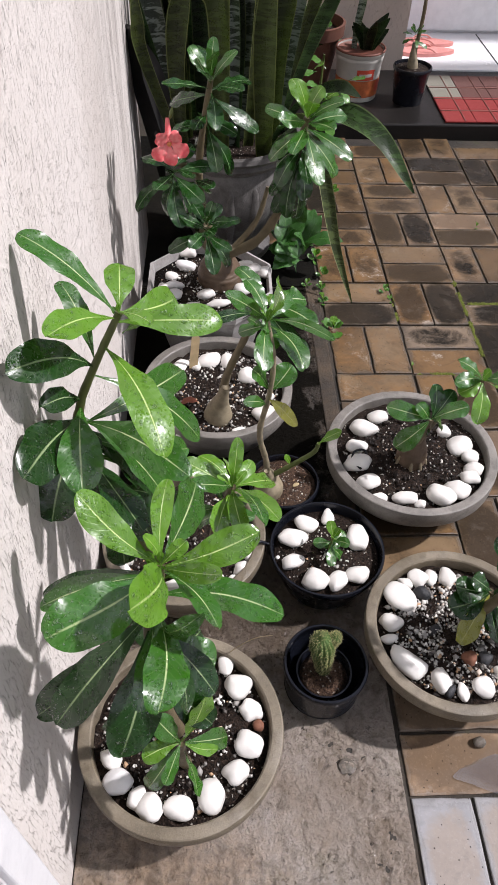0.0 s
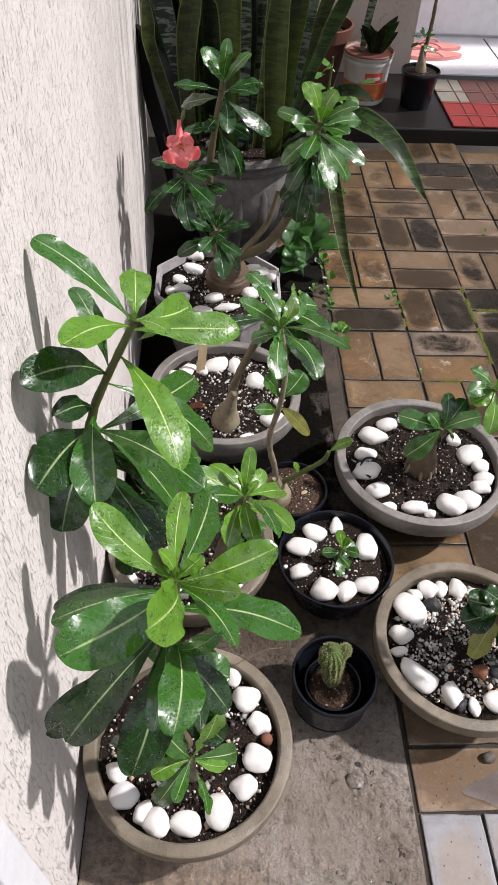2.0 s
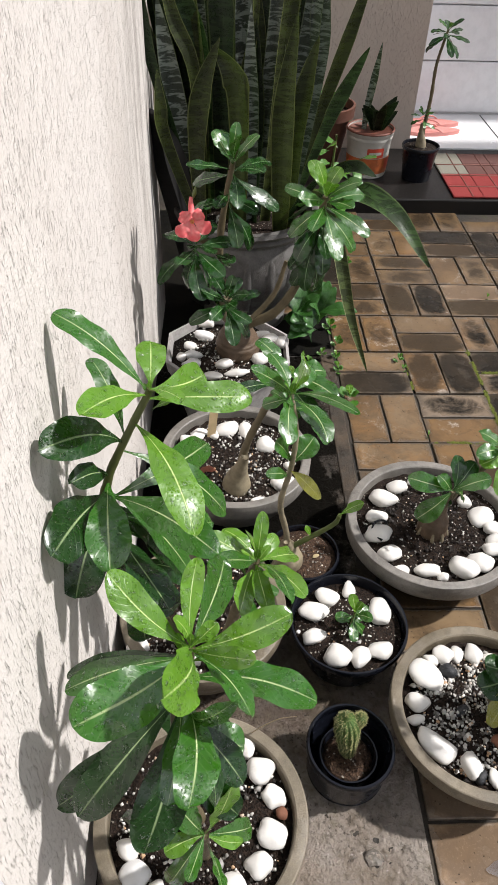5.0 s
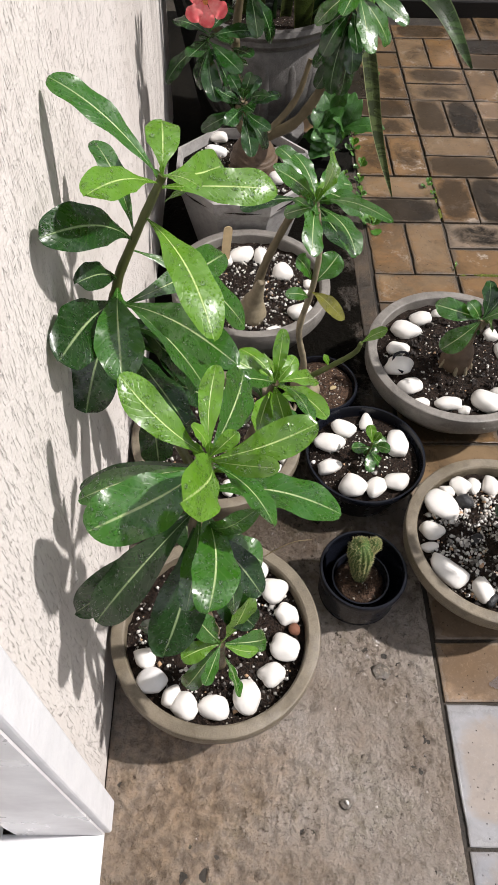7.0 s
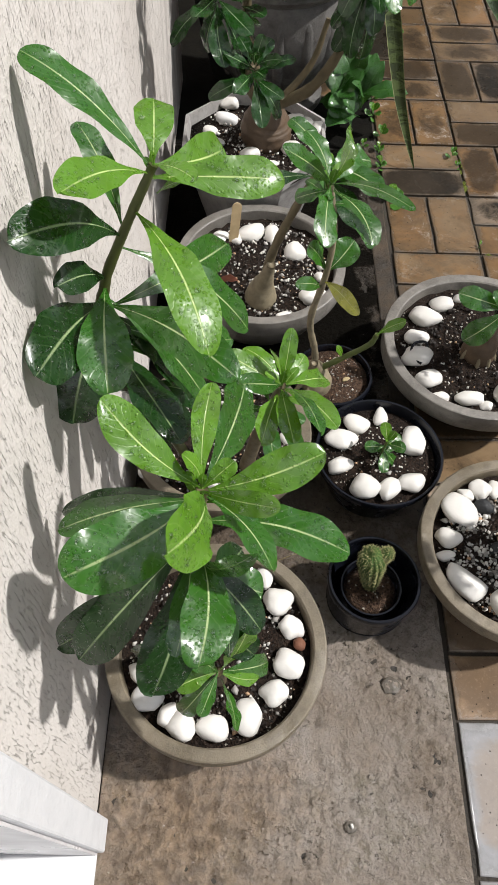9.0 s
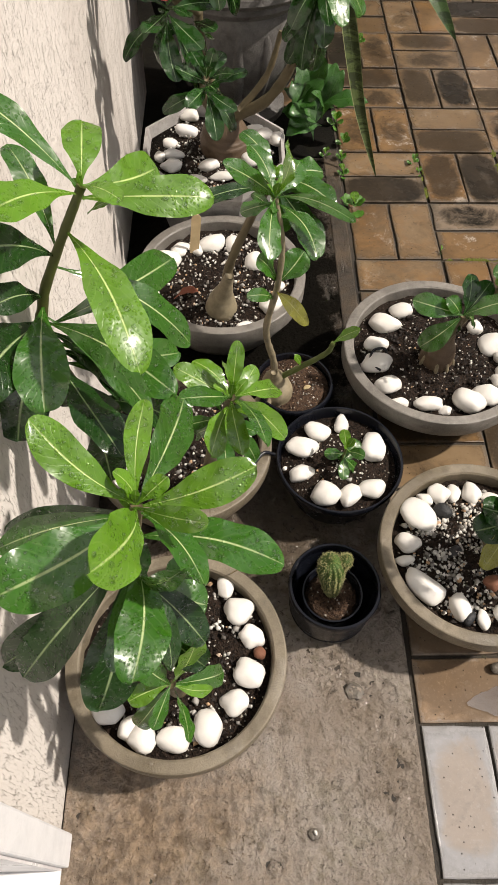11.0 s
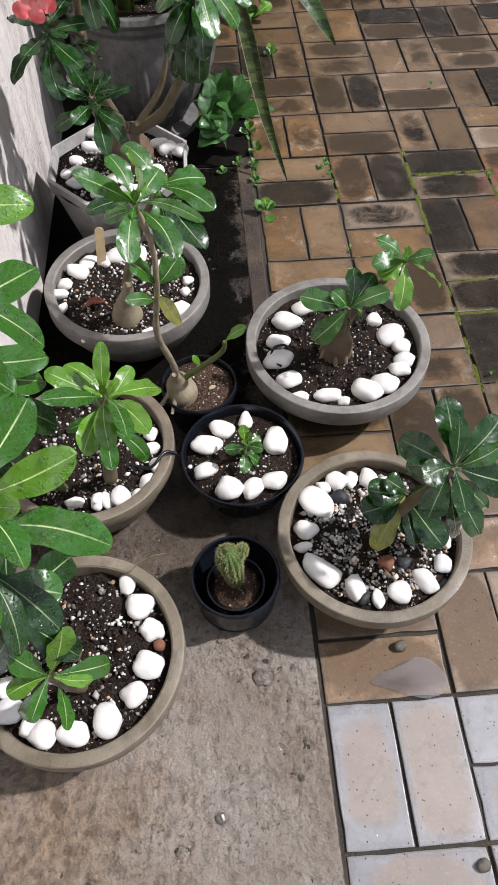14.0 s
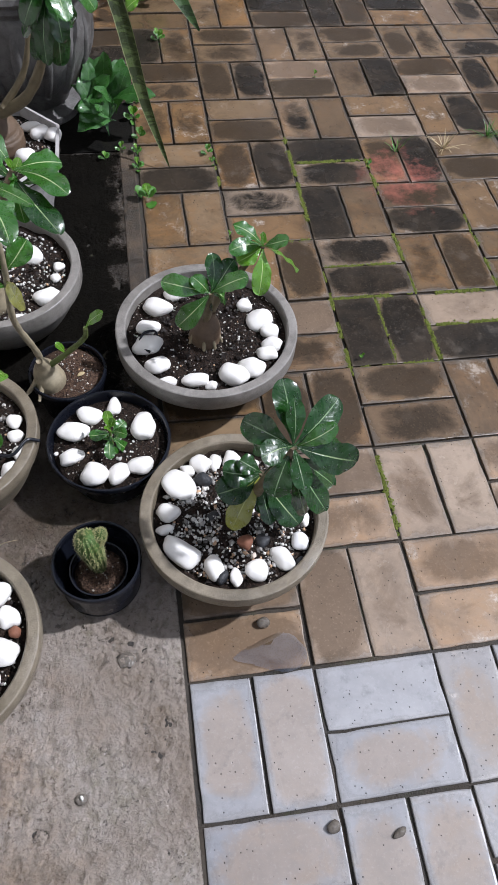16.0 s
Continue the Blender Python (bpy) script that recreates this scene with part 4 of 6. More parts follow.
inner = lathe("inner_pot", [(0.035, 0.02), (0.046, 0.068), (0.048, 0.07), (0.0455, 0.07), (0.044, 0.05), (0.043, 0.047), (0.02, 0.052), (0.0003, 0.053)], BLACKPLASTIC, 40)
hang("inner_pot", soft_edges(inner, 50), pot_cactus)
hang("soil", lathe("soil", [(0.0445, 0.05), (0.03, 0.055), (0.0003, 0.057)], SOIL_BROWN, 24, 0.01), pot_cactus)
hang("saucer", lathe("saucer", [(0.066, 0.024), (0.03, 0.026), (0.0003, 0.026)], BLACKPLASTIC, 32), pot_cactus)

PEBBLES_FRONT = [(-0.277, 0.345, 0.049, 0.044, -20), (-0.258, 0.306, 0.04, 0.035, 0), (-0.264, 0.252, 0.048, 0.045, 0), (-0.283, 0.214, 0.042, 0.037, 0), (-0.319, 0.181, 0.045, 0.052, 0), (-0.367, 0.166, 0.047, 0.038, 0), (-0.409, 0.17, 0.043, 0.045, 0), (-0.428, 0.18, 0.032, 0.039, 0), (-0.458, 0.203, 0.046, 0.044, 0), (-0.47, 0.237, 0.034, 0.039, -30), (-0.298, 0.385, 0.027, 0.043, 0)]
PEBBLES_SHADE = [(-0.262, 0.67, 0.028, 0.034, 0), (-0.258, 0.638, 0.030, 0.027, 0), (-0.249, 0.6, 0.027, 0.039, 0), (-0.266, 0.568, 0.033, 0.032, -30), (-0.28, 0.545, 0.024, 0.025, 0), (-0.312, 0.543, 0.036, 0.040, -20), (-0.289, 0.545, 0.012, 0.013, 0), (-0.351, 0.537, 0.026, 0.034, 10), (-0.335, 0.538, 0.022, 0.034, -15), (-0.39, 0.538, 0.038, 0.024, 0), (-0.481, 0.597, 0.039, 0.036, 0), (-0.487, 0.567, 0.045, 0.035, 0), (-0.506, 0.645, 0.03, 0.03, 0)]
PEBBLES_GRAVEL = [(0.015, 0.506, 0.054, 0.064, -30), (0.033, 0.536, 0.03, 0.022, 20), (0.057, 0.547, 0.038, 0.038, 0), (0.083, 0.548, 0.024, 0.039, 0), (0.112, 0.549, 0.034, 0.042, 0), (0.143, 0.539, 0.033, 0.021, 0), (-0.006, 0.458, 0.046, 0.036, 20), (-0.015, 0.428, 0.03, 0.02, 0), (0.009, 0.383, 0.077, 0.041, 45), (0.058, 0.35, 0.035, 0.046, -10), (0.09, 0.331, 0.021, 0.033, 0), (0.126, 0.338, 0.039, 0.041, 0), (0.17, 0.353, 0.032, 0.051, -30), (0.204, 0.379, 0.032, 0.035, 0), (0.219, 0.421, 0.018, 0.03, 0), (0.205, 0.455, 0.025, 0.021, 0)]
PEBBLES_GREY = [(0.009, 0.921, 0.066, 0.047, 20), (0.048, 0.959, 0.056, 0.035, 0), (-0.013, 0.87, 0.052, 0.037, 0), (-0.015, 0.824, 0.061, 0.049, -20), (-0.001, 0.774, 0.053, 0.039, 0), (0.016, 0.733, 0.04, 0.023, 0), (0.068, 0.73, 0.057, 0.033, 0), (0.095, 0.716, 0.027, 0.022, 0), (0.14, 0.735, 0.066, 0.052, 20), (0.177, 0.746, 0.054, 0.049, 0), (0.213, 0.781, 0.045, 0.035, 0), (0.224, 0.805, 0.046, 0.037, 0), (0.228, 0.837, 0.044, 0.036, 0), (0.209, 0.867, 0.059, 0.05, -20), (0.186, 0.912, 0.035, 0.037, 0), (0.095, 0.974, 0.049, 0.026, 0)]
PEBBLES_STICK = [(-0.45, 1.032, 0.044, 0.027, 0), (-0.439, 1.059, 0.035, 0.033, 30), (-0.412, 1.093, 0.056, 0.041, 10), (-0.393, 1.122, 0.034, 0.05, 35), (-0.361, 1.122, 0.033, 0.033, 0), (-0.33, 1.136, 0.061, 0.046, -10), (-0.285, 1.136, 0.034, 0.057, 0), (-0.239, 1.085, 0.047, 0.051, 0), (-0.184, 1.05, 0.024, 0.026, 0), (-0.19, 1.018, 0.024, 0.024, 0), (-0.205, 0.963, 0.065, 0.042, -25), (-0.259, 0.909, 0.045, 0.024, 0), (-0.355, 0.895, 0.042, 0.017, 0), (-0.441, 0.989, 0.022, 0.032, 30), (-0.391, 0.904, 0.015, 0.021, 0), (-0.31, 0.888, 0.029, 0.012, 0)]
PEBBLES_BLUE = [(-0.163, 0.656, 0.06, 0.042, 0), (-0.134, 0.69, 0.052, 0.038, 20), (-0.088, 0.706, 0.027, 0.041, 0), (-0.036, 0.655, 0.046, 0.072, 0), (-0.168, 0.602, 0.046, 0.036, -15), (-0.129, 0.558, 0.05, 0.048, 0), (-0.084, 0.559, 0.036, 0.055, 30), (-0.046, 0.572, 0.05, 0.039, -10), (-0.195, 0.615, 0.009, 0.009, 0)]
PEBBLES_FAR = [(-0.382, 1.5, 0.051, 0.035, 0), (-0.388, 1.439, 0.058, 0.035, 0), (-0.422, 1.393, 0.038, 0.028, 0), (-0.414, 1.354, 0.05, 0.03, 0), (-0.443, 1.345, 0.026, 0.029, 0), (-0.415, 1.311, 0.051, 0.038, 0), (-0.336, 1.316, 0.051, 0.033, 0), (-0.363, 1.267, 0.05, 0.028, 0), (-0.236, 1.446, 0.05, 0.031, 0), (-0.215, 1.421, 0.05, 0.042, 0), (-0.186, 1.408, 0.04, 0.049, 0), (-0.243, 1.335, 0.048, 0.038, 0), (-0.305, 1.279, 0.064, 0.025, 0)]
pebbles(PEBBLES_FRONT, 0.11, "the front bowl", (8,))
pebbles(PEBBLES_SHADE, 0.11, "the shaded bowl")
pebbles(PEBBLES_GRAVEL, 0.105, "the gravel bowl", (13,))
pebbles(PEBBLES_GREY, 0.11, "the grey bowl")
pebbles(PEBBLES_STICK, 0.12, "the bowl with the stick")
pebbles(PEBBLES_BLUE, 0.08, "the low black pot")
pebbles(PEBBLES_FAR, 0.185, "the faceted planter", (1, 3, 5))
for x, y, a, b, c in ((0.058, 0.513, 0.028, 0.036, 0.014), (0.069, 0.334, 0.028, 0.022, 0.01), (-0.011, 0.385, 0.015, 0.017, 0.008), (0.142, 0.389, 0.03, 0.028, 0.009), (0.066, 0.442, 0.02, 0.03, 0.008), (0.20, 0.345, 0.02, 0.02, 0.008)):
    PEB[0] += 1
    ob = new("charcoal_lump", pebble_mesh(PEB[0], a / 2, b / 2, c, CHARCOAL, 0.35, "charcoal_lump", 2))
    ob.matrix_world = pose(x, y, 0.105 + c * 0.6, 8, -6, 25 * PEB[0])
    tagged(ob, "black charcoal lump on gravel", "charcoal", "charcoal lumps")
for x, y, r, z in ((0.114, 0.387, 0.0135, 0.107), (-0.248, 0.282, 0.010, 0.112)):
    PEB[0] += 1
    ob = new("clay_ball", pebble_mesh(PEB[0], r, r, r * 0.9, CLAYBALL, 0.12, "clay_ball"))
    ob.matrix_world = pose(x, y, z + r * 0.6)
    tagged(ob, "round brown clay ball on the soil", "clay ball", "clay balls")

# faceted pale planter under the old desert rose
far_pot = thing("faceted_planter", "pale eight-sided cement planter by the wall", "planter", (-0.325, 1.37, 0))
prof = [(0.10, 0.0), (0.115, 0.01), (0.152, 0.15), (0.158, 0.165), (0.162, 0.17), (0.167, 0.202), (0.159, 0.204), (0.153, 0.17)]
fp = lathe("body", prof, CEMENT_PALE, 8, 0, 0, True)
hang("body", fp, far_pot).rotation_euler = (0, 0, radians(22))
hang("soil", lathe("soil", [(0.156, 0.178), (0.1, 0.183), (0.0003, 0.186)], SOIL, 24, 0.01), far_pot)
grit(far_pot, 0, 0.13, 0.182, 420, 9)

# big urn with snake plants
urn = thing("urn_planter", "large grey cement urn with a moulded rim", "planter", (-0.27, 1.865, -0.012))
prof = [(0.12, 0.0), (0.13, 0.012), (0.13, 0.03), (0.10, 0.045), (0.105, 0.06), (0.15, 0.12), (0.178, 0.19), (0.186, 0.25), (0.178, 0.30), (0.17, 0.315), (0.185, 0.325), (0.19, 0.335), (0.186, 0.345), (0.205, 0.355), (0.212, 0.365), (0.208, 0.376), (0.19, 0.376), (0.182, 0.35)]
hang("body", soft_edges(lathe("body", prof, CEMENT_URN, 64, 0.003, 8), 40), urn)
hang("soil", lathe("soil", [(0.186, 0.335), (0.1, 0.345), (0.0003, 0.35)], SOIL, 32, 0.02), urn)
for i in range(16):
    a = 2 * math.pi * i / 16
    st = [(0.135 * math.cos(a), 0.135 * math.sin(a), 0.10, 0.010), (0.166 * math.cos(a), 0.166 * math.sin(a), 0.18, 0.016), (0.174 * math.cos(a), 0.174 * math.sin(a), 0.25, 0.016), (0.166 * math.cos(a), 0.166 * math.sin(a), 0.30, 0.008)]
    hang("flute", tube("flute", st, CEMENT_URN, 8, 4, 0.0), urn)

# ---- plants in the bowls ----
STEM_1 = [(-0.37, 0.28, 0.1), (-0.382, 0.245, 0.3), (-0.384, 0.235, 0.5), (-0.368, 0.266, 0.598)]
LEAF_1_GREEN = [(1.00, 76, -12, 0.142, 0.041), (0.99, 13, 15, 0.110, 0.032), (0.99, -31, 31, 0.087, 0.019), (0.97, -139, 11, 0.135, 0.052), (0.96, -174, -17, 0.135, 0.026), (0.82, -85, 8, 0.126, 0.040), (0.78, -96, -14, 0.101, 0.026), (0.98, -50, 5, 0.095, 0.026), (0.87, -13, 3, 0.137, 0.041), (0.73, -38, 55, 0.127, 0.019), (0.64, -5, -23, 0.079, 0.037)]
LEAF_1_YOUNG = [(1.00, 155, 40, 0.116, 0.028), (0.99, 86, 26, 0.095, 0.019), (0.99, -101, 39, 0.123, 0.042), (1.00, 145, 62, 0.042, 0.015), (1.00, 29, 35, 0.038, 0.014)]
LEAF_1_SHADED = [(0.97, 171, -29, 0.160, 0.021), (0.81, -141, -34, 0.167, 0.045), (0.79, -153, -35, 0.182, 0.042), (0.80, -110, -48, 0.173, 0.052), (0.72, -34, -40, 0.108, 0.033), (0.74, -65, -29, 0.103, 0.027)]
STEM_S = [(-0.36, 0.235, 0.1), (-0.36, 0.21, 0.2), (-0.357, 0.19, 0.309)]
LEAF_S_GREEN = [(0.85, -71, 16, 0.073, 0.022), (0.99, 28, -45, 0.095, 0.025), (1.00, -148, -57, 0.098, 0.024), (1.00, -112, -13, 0.052, 0.020), (1.00, 170, 67, 0.074, 0.024)]
LEAF_S_YOUNG = [(1.00, -159, -4, 0.051, 0.021), (1.00, 1, -33, 0.056, 0.013), (1.00, 37, 64, 0.094, 0.029)]
STEM_T = [(-0.41, 0.57, 0.11), (-0.445, 0.52, 0.33), (-0.482, 0.48, 0.55), (-0.476, 0.484, 0.615), (-0.456, 0.49, 0.665), (-0.418, 0.509, 0.738)]
LEAF_T_GREEN = [(0.99, 163, 39, 0.134, 0.031), (1.00, 54, -21, 0.106, 0.036), (0.83, 120, 36, 0.107, 0.025), (0.61, -83, -8, 0.125, 0.043), (0.51, 55, -16, 0.216, 0.038), (0.79, 4, -44, 0.174, 0.034), (0.53, -34, 0, 0.166, 0.037), (0.56, -24, -45, 0.155, 0.032)]
LEAF_T_YOUNG = [(1.00, 93, 18, 0.068, 0.029), (0.98, -119, 25, 0.122, 0.029), (0.97, 9, -6, 0.124, 0.031), (1.00, -40, 10, 0.053, 0.016), (0.89, -62, -13, 0.162, 0.036)]
LEAF_T_SHADED = [(0.82, -125, 33, 0.140, 0.038), (0.64, -121, 33, 0.076, 0.024), (0.54, -107, 16, 0.140, 0.047), (0.50, -116, -45, 0.127, 0.046), (0.39, -56, -5, 0.147, 0.038)]
LEAF_U = [(0.45, 29, -35, 0.18, 0.042), (0.42, 14, -57, 0.166, 0.045), (0.38, 30, -40, 0.169, 0.042), (0.36, -7, -69, 0.114, 0.044), (0.4, 9, -80, 0.112, 0.042), (0.3, -16, -60, 0.115, 0.049), (0.3, 19, -44, 0.143, 0.047), (0.5, 7, -63, 0.143, 0.04), (0.28, -79, -78, 0.141, 0.052)]
STEM_2B = [(-0.33, 0.58, 0.11), (-0.31, 0.55, 0.27), (-0.287, 0.522, 0.412)]
LEAF_2B_GREEN = [(1.00, 163, 24, 0.083, 0.026), (1.00, 141, 21, 0.068, 0.024), (0.94, -105, 3, 0.088, 0.029), (1.00, -69, 23, 0.123, 0.021), (0.88, 57, 14, 0.072, 0.021), (1.00, -135, 42, 0.113, 0.025), (0.98, -82, 10, 0.099, 0.023)]
LEAF_2B_YOUNG = [(1.00, 75, 68, 0.081, 0.018), (0.97, -52, 18, 0.111, 0.026), (1.00, 97, -25, 0.105, 0.014), (1.00, 43, -35, 0.111, 0.025)]
STEM_C = [(-0.209, 0.779, 0.13), (-0.214, 0.772, 0.186), (-0.231, 0.757, 0.281), (-0.219, 0.745, 0.387), (-0.216, 0.744, 0.469), (-0.23, 0.742, 0.548)]
LEAF_C_GREEN = [(1, -150, 45, 0.108, 0.028), (0.98, -61, -8, 0.104, 0.033), (1, -96, -11, 0.098, 0.028), (0.62, 38, 35, 0.06, 0.034), (0.62, -162, 61, 0.068, 0.026), (0.98, -171, -12, 0.048, 0.022), (0.55, -139, 37, 0.071, 0.018), (1, 119, 29, 0.076, 0.026), (1, 59, 10, 0.069, 0.028)]
LEAF_C_YOUNG = [(1, -81, 66, 0.118, 0.026), (1, -43, 14, 0.13, 0.015)]
LEAF_5 = [(1, 13, -2, 0.083, 0.045), (1, -39, 1, 0.119, 0.04), (0.97, -58, -13, 0.146, 0.042), (1, 133, 29, 0.092, 0.032), (0.9, -154, 8, 0.124, 0.026), (1, -81, -26, 0.096, 0.034)]
LEAF_C_YELLOW = [(0.58, -70, 20, 0.12, 0.022)]
STEM_3 = [(0.12, 0.45, 0.1), (0.14, 0.44, 0.2), (0.165, 0.42, 0.3), (0.171, 0.411, 0.355)]
LEAF_3 = [(1, 144, 4, 0.08, 0.041), (1, 98, 43, 0.095, 0.04), (1, 38, 15, 0.096, 0.04), (1, -8, -20, 0.101, 0.046), (1, -81, -24, 0.062, 0.028), (1, 90, 62, 0.073, 0.027), (1, -154, 15, 0.057, 0.035), (0.97, 11, 25, 0.07, 0.028), (0.9, -124, -52, 0.074, 0.039), (0.9, -41, -53, 0.123, 0.037), (0.85, -56, -65, 0.121, 0.031), (0.95, 16, -27, 0.104, 0.039), (0.9, 138, -33, 0.07, 0.033), (0.85, -6, -49, 0.119, 0.035)]
STEM_3B = [(0.12, 0.455, 0.1), (0.135, 0.46, 0.16), (0.146, 0.462, 0.205)]
LEAF_3B = [(1, 179, 13, 0.065, 0.041), (1, -160, -4, 0.08, 0.046), (1, -130, -32, 0.103, 0.04), (0.9, -48, -33, 0.103, 0.043), (1, 161, 34, 0.045, 0.032), (0.9, -92, -37, 0.061, 0.022), (0.9, -40, 32, 0.045, 0.039), (0.85, -80, -32, 0.078, 0.027)]
STEM_4 = [(0.097, 0.835, 0.16), (0.13, 0.842, 0.23), (0.2, 0.85, 0.325)]
LEAF_4 = [(1, 160, 32, 0.065, 0.03), (1, -36, -19, 0.076, 0.029), (1, -102, -40, 0.086, 0.031), (1, -20, 29, 0.051, 0.026), (1, -159, 12, 0.07, 0.028), (1, -157, -16, 0.054, 0.031), (1, -95, 65, 0.05, 0.018)]
STEM_4B = [(0.097, 0.832, 0.16), (0.102, 0.815, 0.22), (0.104, 0.805, 0.265)]
LEAF_4B = [(1, 167, 10, 0.09, 0.035), (1, -168, -46, 0.091, 0.038), (1, 82, 52, 0.069, 0.031), (1, 16, -41, 0.038, 0.033), (1, 92, -62, 0.051, 0.04), (1, -1, 28, 0.074, 0.034), (0.9, 42, 35, 0.077, 0.031), (0.9, 170, 53, 0.055, 0.026)]
STEM_5 = [(-0.305, 0.955, 0.16), (-0.287, 0.955, 0.25), (-0.25, 0.968, 0.34), (-0.214, 0.985, 0.402)]
GREENS = (LEAF, LEAF_YOUNG, LEAF_DEEP_SHADED)


def plant(label, st, r0, r1, bark, at=None):
    p = thing("desert_rose", label, "potted plant", at or st[0][:3], "desert rose plants")
    add_stem(p, st, r0, r1, bark)
    return p


FACE_CAM = (0.36, -0.38, 0.9)
FACE_OPEN = (0.15, -0.6, 0.85)
p1 = plant("leafy desert rose with large wet green leaves", STEM_1, 0.011, 0.006, BARK)
put_leaves(p1, STEM_1, LEAF_1_GREEN, GREENS, (1, 2), (), 1, 1.14, face=FACE_CAM, wet=60)
put_leaves(p1, STEM_1, LEAF_1_YOUNG, GREENS, range(5), (), 11, 1.26, face=FACE_OPEN, wet=52)
put_leaves(p1, STEM_1, LEAF_1_SHADED, GREENS, (), range(6), 12, 1.08, face=FACE_CAM, wet=34)
# extra low leaves in the shaded green, added to darken under the crown
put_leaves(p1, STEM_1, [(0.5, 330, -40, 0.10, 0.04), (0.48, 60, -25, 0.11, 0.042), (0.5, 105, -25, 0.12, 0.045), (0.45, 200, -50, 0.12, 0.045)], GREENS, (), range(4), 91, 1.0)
whorl(p1, Vector(STEM_1[-1]) + Vector((0, 0, 0.003)), 4, 0.034, 0.012, (LEAF_YOUNG, LEAF_YOUNG), 92, (0, 0), (25, 75), 4)
ps = plant("small side shoot with narrow green leaves", STEM_S, 0.010, 0.006, BARK)
put_leaves(ps, STEM_S, LEAF_S_GREEN, GREENS, (), (), 2, 1.2, face=FACE_CAM, wet=16)
put_leaves(ps, STEM_S, LEAF_S_YOUNG, GREENS, range(3), (), 21, 1.2, face=FACE_CAM, wet=16)
pt = plant("tall desert rose leaning on the wall with broad wet leaves", STEM_T, 0.0085, 0.0042, STEM_OLIVE)
put_leaves(pt, STEM_T, LEAF_T_GREEN, GREENS, (1,), (), 3, 1.2, face=FACE_CAM, wet=30)
put_leaves(pt, STEM_T, LEAF_T_YOUNG, GREENS, range(5), (), 31, 1.26, face=FACE_OPEN, wet=44)
put_leaves(pt, STEM_T, LEAF_T_SHADED, GREENS, (), range(5), 32, 1.26, face=FACE_CAM, wet=44)
put_leaves(pt, STEM_T, LEAF_U, (LEAF_DEEP_SHADED, LEAF, LEAF_DEEP_SHADED), (0, 2), (), 33, 1.0)
whorl(pt, Vector(STEM_T[-1]), 3, 0.03, 0.009, (LEAF_YOUNG, LEAF_YOUNG), 93, (0, -0.1), (25, 80), 5)
p2 = plant("young desert rose with bright green leaves", STEM_2B, 0.012, 0.006, BARK)
put_leaves(p2, STEM_2B, LEAF_2B_GREEN, GREENS, (0, 1, 2, 4, 6), (), 4, 1.2, face=FACE_CAM, wet=16)
put_leaves(p2, STEM_2B, LEAF_2B_YOUNG, GREENS, range(4), (), 41, 1.2, face=FACE_CAM, wet=16)
whorl(p2, STEM_2B[-1], 6, 0.055, 0.016, (LEAF_YOUNG, LEAF_YOUNG), 71, (0, 0), (0, 75), 6)
whorl(p2, (-0.30, 0.54, 0.35), 7, 0.085, 0.028, (LEAF, LEAF), 72, (0.1, -0.1), (-55, 10), 0)
pc = plant("tall thin desert rose with a swollen pale base", STEM_C, 0.0066, 0.0040, BARK_PALE, (-0.208, 0.780, 0.085))
hang("caudex", tube("caudex", [(0.006, -0.006, -0.005, 0.027), (0.004, -0.004, 0.012, 0.030), (0, 0, 0.034, 0.024), (-0.001, -0.004, 0.055, 0.014), (-0.004, -0.014, 0.078, 0.006)], BARK_PALE, 16, 5, 0.03), pc)
put_leaves(pc, STEM_C, LEAF_C_GREEN, GREENS, (), (), 5, 1.2, face=FACE_CAM, wet=16)
put_leaves(pc, STEM_C, LEAF_C_YOUNG, GREENS, (0,), (), 51, 1.2, face=FACE_CAM, wet=14)
put_leaves(pc, STEM_C, LEAF_C_YELLOW, (LEAF_YELLOW, LEAF_YELLOW, LEAF_YELLOW), (), (), 53, 1.0)
whorl(pc, STEM_C[-1], 6, 0.05, 0.016, (LEAF, LEAF_YOUNG), 73, (0, 0), (0, 70), 3)
twig = [(-0.203, 0.778, 0.13), (-0.165, 0.775, 0.165), (-0.125, 0.765, 0.215), (-0.118, 0.757, 0.25)]
add_stem(pc, twig, 0.006, 0.004, GREENSTEM, "twig")
add_leaf(pc, twig[-1], (0.034, -0.017, 0.05), 0.065, 0.02, LEAF_YOUNG)
add_leaf(pc, twig[1], (-0.02, 0.0, 0.05), 0.035, 0.012, LEAF_YOUNG)
for a in (215, 250):
    d = way(a, 0)
    hang("root", tube("root", [(d.x * 0.022, d.y * 0.022, 0.022, 0.006), (d.x * 0.036, d.y * 0.036, 0.01, 0.005), (d.x * 0.05, d.y * 0.05, 0.001, 0.003)], BARK_PALE, 8, 4), pc)
p3 = plant("desert rose with dark glossy rounded leaves", STEM_3, 0.011, 0.006, BARK)
put_leaves(p3, STEM_3, LEAF_3, (LEAF_DARK, LEAF, LEAF_DEEP_SHADED), (7,), (6, 3), 6, 1.05, 0.05, 0.05, face=(0.1, -0.6, 0.8), wide=1.95, wet=16)
p3b = plant("low shoot with rounded dark leaves", STEM_3B, 0.012, 0.006, BARK)
put_leaves(p3b, STEM_3B, LEAF_3B, (LEAF_DARK, LEAF_YELLOW, LEAF_DEEP_SHADED), (2,), (1, 3), 7, 1.1, 0.05, 0.05, face=(0.1, -0.6, 0.8), wide=1.95, wet=16)
p4 = plant("small desert rose with a fat grey base", STEM_4, 0.010, 0.005, BARK, (0.097, 0.833, 0.105))
